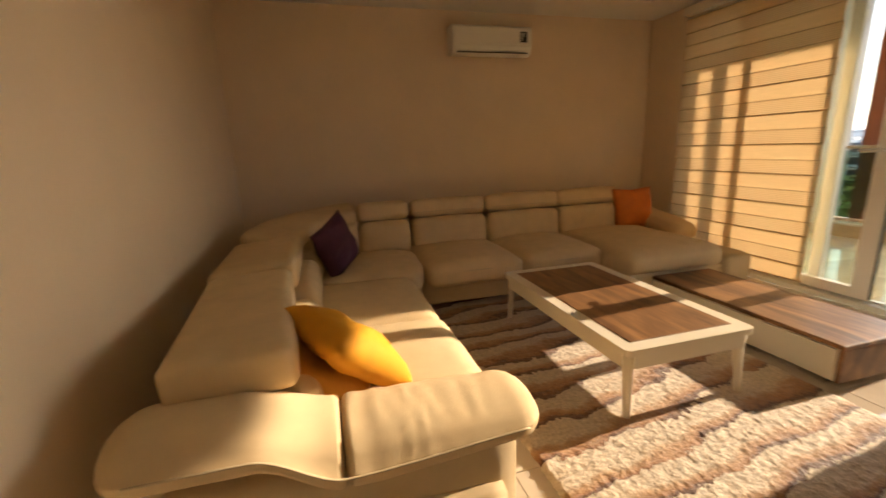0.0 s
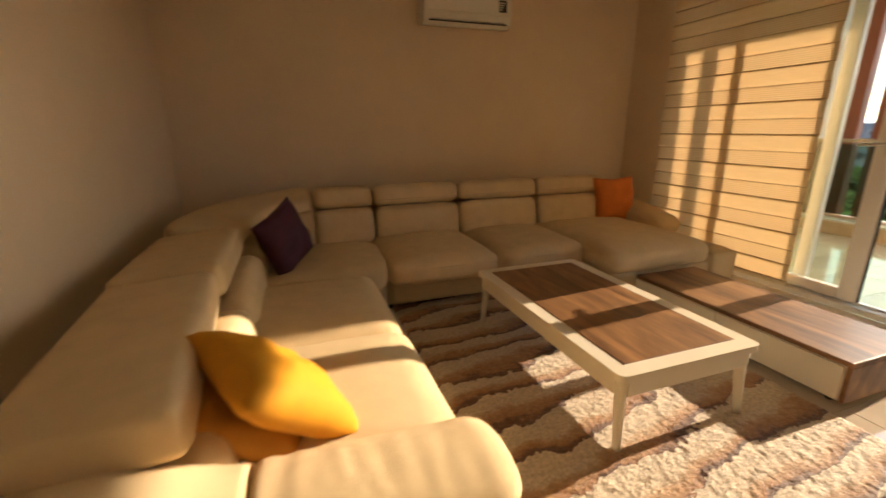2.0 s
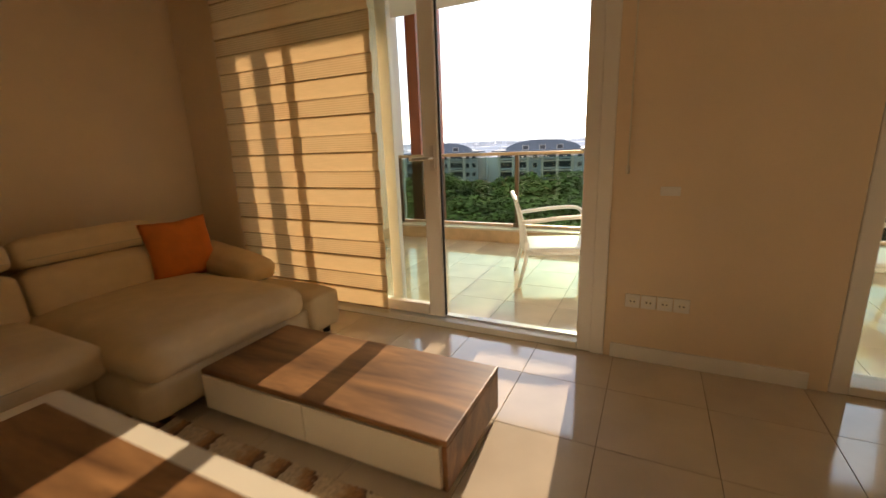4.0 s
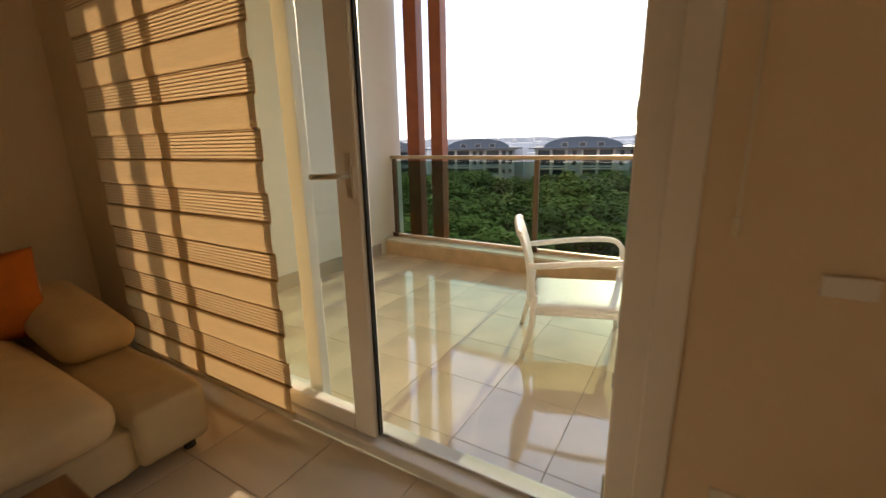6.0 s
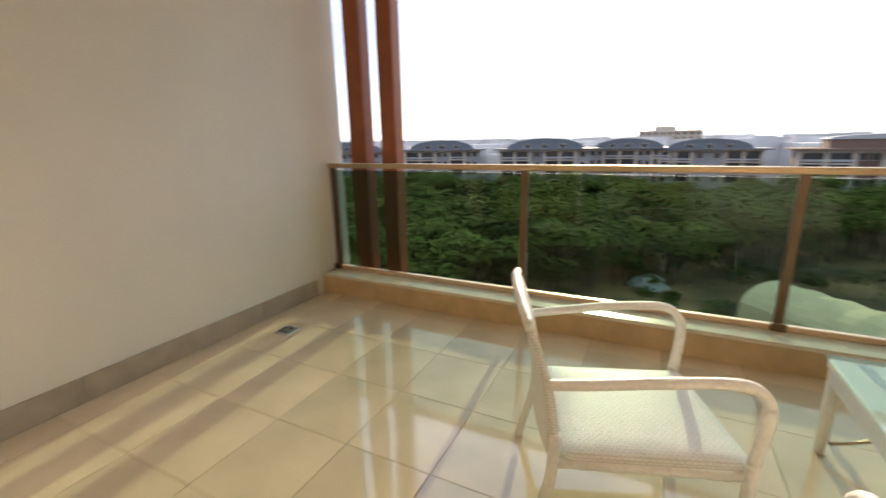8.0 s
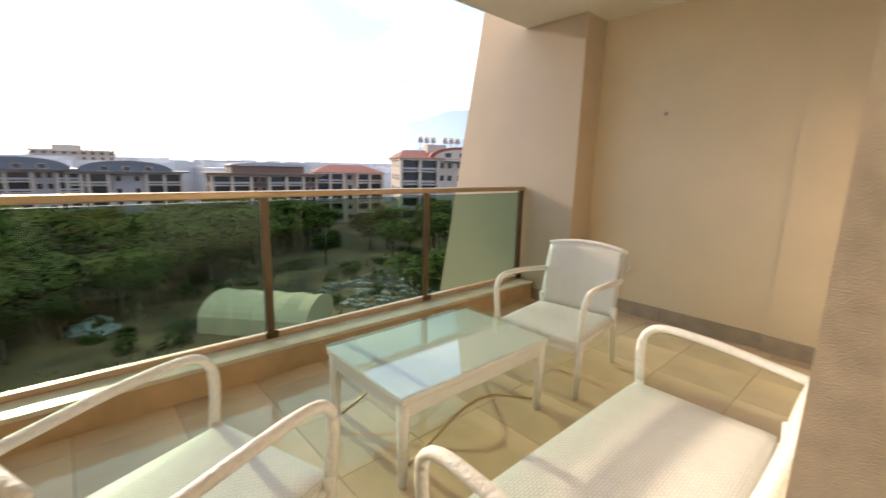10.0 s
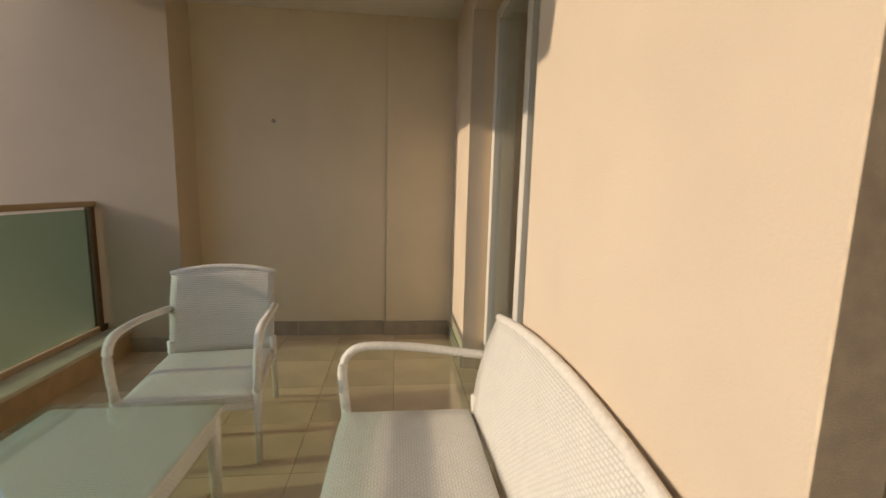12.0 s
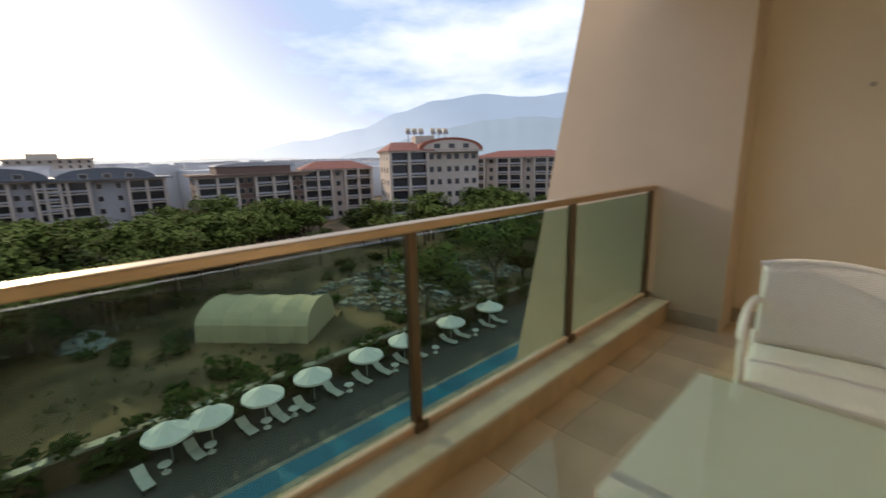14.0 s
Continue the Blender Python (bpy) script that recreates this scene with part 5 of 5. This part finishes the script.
def building(label, deg, dist, width, depth, top, floors, wall, trim, roof, roof_kind, bays, turn=0.0, tanks=0, stacks=(), group=""):
    """A block of flats seen in direction deg (from +x) at that distance; its front faces the balcony.
    The bays in stacks carry deep balconies, the others plain windows."""
    a = radians(deg)
    x, y = EYE.x + dist * math.cos(a), EYE.y + dist * math.sin(a)
    t = thing("apartment_building", label, "building", group, pose(x, y, GZ0, 0, 0, deg + 90 + turn))
    hgt = top - GZ0
    part("wall", box(-width / 2, width / 2, -depth, 0, 0, hgt), wall, t)
    fh = hgt / floors
    bw = width / bays
    win = mesh_of("window", box(-0.6, 0.6, 0.0, 0.06, 0, 1.35), M_BWIN)
    frm = mesh_of("window_frame", box(-0.72, 0.72, 0.0, 0.04, -0.12, 1.47), trim)
    # no real depth here: a flat dark plate paints the balcony's inner shade
    recess = mesh_of("window", box(-bw * 0.46, bw * 0.46, 0.0, 0.06, 0, fh * 0.84), M_BWIN)
    slab = mesh_of("balcony", box(-bw * 0.49, bw * 0.49, 0.03, 1.7, 0, 0.28, 0.03, 1), trim)
    rails = mesh_of("balcony_rail", box(-bw * 0.49, bw * 0.49, 1.6, 1.68, 0.5, 1.0), M_GREY_B)
    for f in range(floors):
        for k in range(bays):
            cx = width / 2 - bw * (k + 0.5)
            if k in stacks:
                for me3, dz in ((recess, 0.12), (slab, -0.15), (rails, -0.02)):
                    o = new(me3.name.split(".")[0], me3)
                    o.parent, o.location = t, (cx, 0.0, f * fh + dz)
            else:
                for off in ((-0.22, 0.22) if bw > 4.5 else (0.0,)):
                    o = new("window", win)
                    o.parent, o.location = t, (cx + off * bw, 0.0, f * fh + fh * 0.3)
                    o = new("window_frame", frm)
                    o.parent, o.location = t, (cx + off * bw, 0.0, f * fh + fh * 0.3)
        for side in (-1, 1):
            for k in range(3):
                o = new("window", win)
                o.parent, o.matrix_basis = t, pose(side * width / 2, -depth * (0.22 + 0.28 * k), f * fh + fh * 0.3, 0, 0, -90 * side)
    for k in sorted({e for q in stacks for e in (q, q + 1)}):
        cx = width / 2 - bw * k
        part("pilaster", box(cx - 0.35, cx + 0.35, 0.05, 1.8, 0, hgt), trim, t)
    part("cornice", box(-width / 2 - 0.5, width / 2 + 0.5, -depth - 0.5, 1.9, hgt - 0.45, hgt), trim, t)
    w2, ov = width / 2 + 0.9, 2.2

    def hip(x0, x1, rise):
        bm = bmesh.new()
        lo = [bm.verts.new(p) for p in ((x0, -depth - 1, hgt + 0.02), (x1, -depth - 1, hgt + 0.02), (x1, ov, hgt + 0.02), (x0, ov, hgt + 0.02))]
        c, q = (x0 + x1) / 2, (x1 - x0) / 4
        hi = [bm.verts.new(p) for p in ((c - q, -depth * 0.5, hgt + rise), (c + q, -depth * 0.5, hgt + rise))]
        for f in ((lo[0], lo[1], hi[1], hi[0]), (lo[1], lo[2], hi[1]), (lo[2], lo[3], hi[0], hi[1]), (lo[3], lo[0], hi[0]), (lo[3], lo[2], lo[1], lo[0])):
            bm.faces.new(f)
        part("roof", bm, roof, t)

    def arch(x0, x1, rise, gable):
        c, h2 = (x0 + x1) / 2, (x1 - x0) / 2
        curve = [(c + h2 * math.cos(math.pi * (1 - k / 12)), hgt + 0.3 + rise * math.sin(math.pi * k / 12)) for k in range(13)]
        part("roof", prism([(x0, hgt + 0.02)] + curve + [(x1, hgt + 0.02)], "y", -depth - 0.6, 0.9), roof, t)
        inner = [(c + h2 * 0.88 * math.cos(math.pi * (1 - k / 10)), hgt + 0.1 + rise * 0.84 * math.sin(math.pi * k / 10)) for k in range(11)]
        part("gable_wall", prism(inner, "y", 0.901, 1.05), gable, t)
        for k in (-0.45, 0.0, 0.45):
            d = part("dormer_window", box(c + k * h2 - 0.8, c + k * h2 + 0.8, 1.06, 1.12, hgt + 0.5, hgt + 1.6), M_BWIN, t)
            part("dormer_frame", box(c + k * h2 - 0.95, c + k * h2 + 0.95, 1.052, 1.09, hgt + 0.38, hgt + 1.72), M_WHITE_B, d)
    if roof_kind == "flat":
        part("roof", box(-w2 - 0.6, w2 + 0.6, -depth - 0.8, ov + 0.6, hgt + 0.005, hgt + 0.5), roof, t)
        part("roof_room", box(-w2 * 0.7, w2 * 0.6, -depth * 0.8, -1.5, hgt + 0.505, hgt + 2.4), wall, t)
        part("roof_vault", prism([(-w2 * 0.72, hgt + 2.405)] + [(-w2 * 0.05 + w2 * 0.67 * math.cos(math.pi * (1 - k / 10)), hgt + 2.45 + 1.0 * math.sin(math.pi * k / 10)) for k in range(11)] + [(w2 * 0.62, hgt + 2.405)], "y", -depth * 0.82, -1.2), M_GREY_B, t)
    elif roof_kind == "plain":
        part("roof", box(-w2, w2, -depth - 0.8, 0.8, hgt + 0.005, hgt + 0.6), roof, t)
        part("roof_room", box(-w2 * 0.2, w2 * 0.5, -depth * 0.8, -depth * 0.3, hgt + 0.605, hgt + 3.2), wall, t)
    elif roof_kind == "hip":
        hip(-w2, w2, 2.3)
    elif roof_kind == "arch":
        hip(0.5, w2, 2.4)
        arch(-w2, w2 * 0.35, 2.9, wall)
        part("roof_room", box(-w2 * 0.1, w2 * 0.3, -depth * 0.6, -depth * 0.3, hgt + 1.5, hgt + 3.9), wall, t)
    else:
        part("eaves", box(-w2 - 1.2, w2 + 1.2, -depth - 1.0, ov + 0.8, hgt + 0.001, hgt + 0.4), roof, t)
        arch(-w2 * 0.8, w2 * 0.8, 3.0, roof)
    for k in range(tanks):
        x0 = -width * 0.20 + k * 1.75 + (1.6 if k >= 3 else 0)
        part("tank", tube([(x0 - 0.6, -depth * 0.4, hgt + 5.5), (x0 + 0.6, -depth * 0.4, hgt + 5.5)], 0.5, 10), M_TANK, t)
        part("solar_panel", box(x0 - 0.7, x0 + 0.7, -depth * 0.4 + 0.6, -depth * 0.4 + 0.7, hgt + 4.3, hgt + 5.0), M_GREY_B, t)
        part("tank_stand", box(x0 - 0.08, x0 + 0.08, -depth * 0.4 - 0.1, -depth * 0.4 + 0.1, hgt + 1.5, hgt + 4.99), M_GREY_B, t)
    return t


building("dark brown apartment block with white banded balconies", -19.8, 128, 28, 16, -1.9, 5, M_BROWN_B, M_WHITE_B, M_BROWN_B, "flat", 6, 12, stacks=(0, 1, 3, 4))
building("white apartment block with a low red roof", -29.8, 134, 20, 14, -0.9, 5, M_WHITE_B, M_WHITE_B, M_RED, "hip", 5, 10, stacks=(0, 1, 3, 4))
building("white apartment block with an arched red roof and water tanks", -42.6, 112, 24, 16, 3.4, 6, M_WHITE_B, M_WHITE_B, M_RED, "arch", 5, 16, 6, stacks=(0, 1))
building("cream and red apartment block with rows of balconies", -54.0, 150, 34, 14, 1.2, 6, M_CREAM_B, M_CREAM_B, M_RED, "hip", 8, -6, stacks=(0, 2, 3, 5, 6))
building("cream and red apartment block with rows of balconies", -63.0, 160, 34, 14, 0.8, 6, M_CREAM_B, M_CREAM_B, M_RED, "hip", 8, -6, stacks=(0, 2, 3, 5, 6))
building("grey low block with a slate roof", -5.5, 150, 26, 14, -2.2, 4, M_GREY_B, M_WHITE_B, M_SLATE, "dome", 6, 0, stacks=(0, 1, 4, 5))
building("large plain cream block far behind", -1.3, 300, 35, 30, 5.5, 8, M_CREAM_B, M_CREAM_B, M_CREAM_B, "plain", 9, 0)
building("dark apartment block with a curved slate roof", 13.0, 130, 26, 16, -1.4, 5, M_GREY_B, M_WHITE_B, M_SLATE, "dome", 6, 0, stacks=(0, 1, 3, 4))
building("dark apartment block with a curved slate roof", 26.5, 140, 24, 16, -1.4, 5, M_GREY_B, M_WHITE_B, M_SLATE, "dome", 5, 0, stacks=(0, 1, 3))
building("dark apartment block with a hipped slate roof", 3.0, 150, 24, 16, -1.8, 5, M_GREY_B, M_WHITE_B, M_SLATE, "dome", 5, 0, stacks=(1, 2, 4))
building("dark apartment block with a curved slate roof", 39.0, 150, 28, 16, -1.6, 5, M_GREY_B, M_WHITE_B, M_SLATE, "dome", 5, 0, stacks=(0, 1, 3))

M_PANEL = material("panel_white", (0.62, 0.64, 0.66), 0.4, 0.1, 1.0)
awn = thing("car_shelter", "open shelter roofed with pale striped panels", "shelter", at=pose(131, -56, GZ0, 0, 0, 60))
for k in range(9):
    bm = box(-7 + k * 1.6, -5.7 + k * 1.6, -3, 3, 0, 0.15)
    bm.transform(pose(0, 0, 2.6, 18, 0, 0))
    part("roof_panel", bm, M_PANEL if k % 2 == 0 else M_SLATE, awn)
for k in (-6.5, 0.0, 6.5):
    part("post", tube([(k, 0, 0), (k, 0, 2.7)], 0.12, 6), M_DARK, awn)

# far town, too many houses to count
bm = bmesh.new()
rn = random.Random(31)
for k in range(900):
    a, d = radians(rn.uniform(-75, 62)), rn.uniform(190, 900)
    x, y = EYE.x + d * math.cos(a), EYE.y + d * math.sin(a)
    w, hh = rn.uniform(5, 14), rn.uniform(9, 17) + d * 0.006
    g = bmesh.ops.create_cube(bm, size=1.0)["verts"]
    rot = Matrix.Rotation(rn.uniform(0, 1.5), 3, "Z")
    for v in g:
        q = rot @ Vector((v.co.x * 2 * w, v.co.y * w * 1.4, 0))
        v.co = Vector((x + q.x, y + q.y, GZ0 + (v.co.z + 0.5) * hh))
far = part("far_town", bm, material("far_houses", (0.52, 0.50, 0.50), 0.9, 0.3, 0.03, stain=0.3))
tagged(far, "hazy far town of pale apartment blocks", "town", "", "stuff")


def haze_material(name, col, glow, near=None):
    """Distance haze painted in as emission; towards y = near[0] it thickens to the pale haze round the sun."""
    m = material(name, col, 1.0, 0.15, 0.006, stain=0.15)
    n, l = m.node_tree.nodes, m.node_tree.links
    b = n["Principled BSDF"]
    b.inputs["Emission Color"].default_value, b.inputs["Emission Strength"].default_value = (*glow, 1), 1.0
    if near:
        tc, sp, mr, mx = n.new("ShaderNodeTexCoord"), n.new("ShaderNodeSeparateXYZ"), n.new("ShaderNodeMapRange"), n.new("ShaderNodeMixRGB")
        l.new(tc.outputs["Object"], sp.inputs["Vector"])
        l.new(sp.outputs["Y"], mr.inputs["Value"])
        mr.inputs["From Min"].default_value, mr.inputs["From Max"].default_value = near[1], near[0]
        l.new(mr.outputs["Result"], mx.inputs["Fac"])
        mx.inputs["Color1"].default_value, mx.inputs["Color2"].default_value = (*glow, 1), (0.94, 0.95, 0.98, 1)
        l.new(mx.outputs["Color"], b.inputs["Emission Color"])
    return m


def ridge(name, label, dist, a0, a1, fun, mat):
    bm = bmesh.new()
    prev = None
    for k in range(161):
        f = k / 160
        a = radians(a0 + (a1 - a0) * f)
        top = dist * math.tan(radians(max(0.0, fun(f))))
        c = Vector((math.cos(a), math.sin(a), 0))
        cur = [bm.verts.new(c * dist * 0.8 + Vector((0, 0, GZ0))), bm.verts.new(c * dist * 0.92 + Vector((0, 0, GZ0 + top * 0.55))), bm.verts.new(c * dist + Vector((0, 0, GZ0 + top)))]
        if prev:
            for j in range(2):
                bm.faces.new((prev[j], cur[j], cur[j + 1], prev[j + 1]))
        prev = cur
    setting(name, bm, mat, label, "mountain", True)


def fractal(f, s):
    return noise.noise(Vector((f * 4, s, 0))) + 0.5 * noise.noise(Vector((f * 9, s, 1))) + 0.25 * noise.noise(Vector((f * 21, s, 2)))


def skyline(f):
    """The main ridge's height in degrees: a slow rise, a steep shoulder, then a long level crest."""
    a = -18 - 82 * f
    knots = ((-18, 1.6), (-26, 3.0), (-33, 4.3), (-38, 6.3), (-43, 7.6), (-48, 8.15), (-54, 7.8), (-61, 8.0), (-75, 9.2), (-101, 6.0))
    for (a0, h0), (a1, h1) in zip(knots[:-1], knots[1:]):
        if a >= a1:
            return h0 + (h1 - h0) * bump_step(-a, -a0, -a1) + 0.22 * fractal(f * 3, 3)
    return 6.0


# the ridges glow faintly: their haze is in the emission colour
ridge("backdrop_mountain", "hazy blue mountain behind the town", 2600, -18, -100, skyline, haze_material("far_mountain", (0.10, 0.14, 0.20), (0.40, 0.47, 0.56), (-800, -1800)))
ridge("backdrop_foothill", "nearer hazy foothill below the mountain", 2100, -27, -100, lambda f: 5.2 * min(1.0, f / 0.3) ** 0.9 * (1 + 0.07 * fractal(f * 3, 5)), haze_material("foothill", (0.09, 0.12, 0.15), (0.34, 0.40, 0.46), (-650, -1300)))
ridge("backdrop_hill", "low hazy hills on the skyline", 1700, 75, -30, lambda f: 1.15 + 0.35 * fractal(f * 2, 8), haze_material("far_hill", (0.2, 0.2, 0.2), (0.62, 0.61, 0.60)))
# the home building's lower storeys
setting("wall_lower", box(-8.0, 7.70, YS - 9, YN + 9, GZ0, ZB - 0.43), M_OUT, "rendered lower storeys of the building", "wall")
setting("wall_upper", box(-8.0, 7.94, YS - 9, YN + 9, 3.1, 9.0), M_OUT, "rendered upper storeys of the building", "wall")

# ---------- floor tiles ----------


def tiled_floor(name, label, x0, x1, y0, y1, z, px, py, ox, oy, mat, skip=None):
    base = setting(name, box(x0, x1, y0, y1, z - 0.12, z - 0.006), M_GROUT, label, "floor")
    shared = {}
    i0, i1 = math.floor((x0 - ox) / px), math.ceil((x1 - ox) / px)
    j0, j1 = math.floor((y0 - oy) / py), math.ceil((y1 - oy) / py)
    for i in range(i0, i1):
        for j in range(j0, j1):
            a, b4 = max(x0, ox + i * px) + 0.0012, min(x1, ox + (i + 1) * px) - 0.0012
            c, d = max(y0, oy + j * py) + 0.0012, min(y1, oy + (j + 1) * py) - 0.0012
            if b4 - a < 0.01 or d - c < 0.01:
                continue
            key = (round(b4 - a, 4), round(d - c, 4))
            if key not in shared:
                shared[key] = mesh_of("tile", box(-key[0] / 2, key[0] / 2, -key[1] / 2, key[1] / 2, -0.0055, 0, 0.0012, 1), mat)
            o = new("tile", shared[key])
            o.parent, o.location = base, ((a + b4) / 2, (c + d) / 2, z)
    return base


tiled_floor("floor", "polished beige ceramic tile floor", X0, FX0 - 0.016, Y0, Y1, 0.0, 0.45, 0.43, 3.90, 2.07, M_TILE)
tiled_floor("floor_balcony", "glossy sand-coloured tile balcony floor", XO - 0.14, 7.555, YS, YN, ZB, 0.465, 0.43, 5.52, 2.11, M_BTILE)
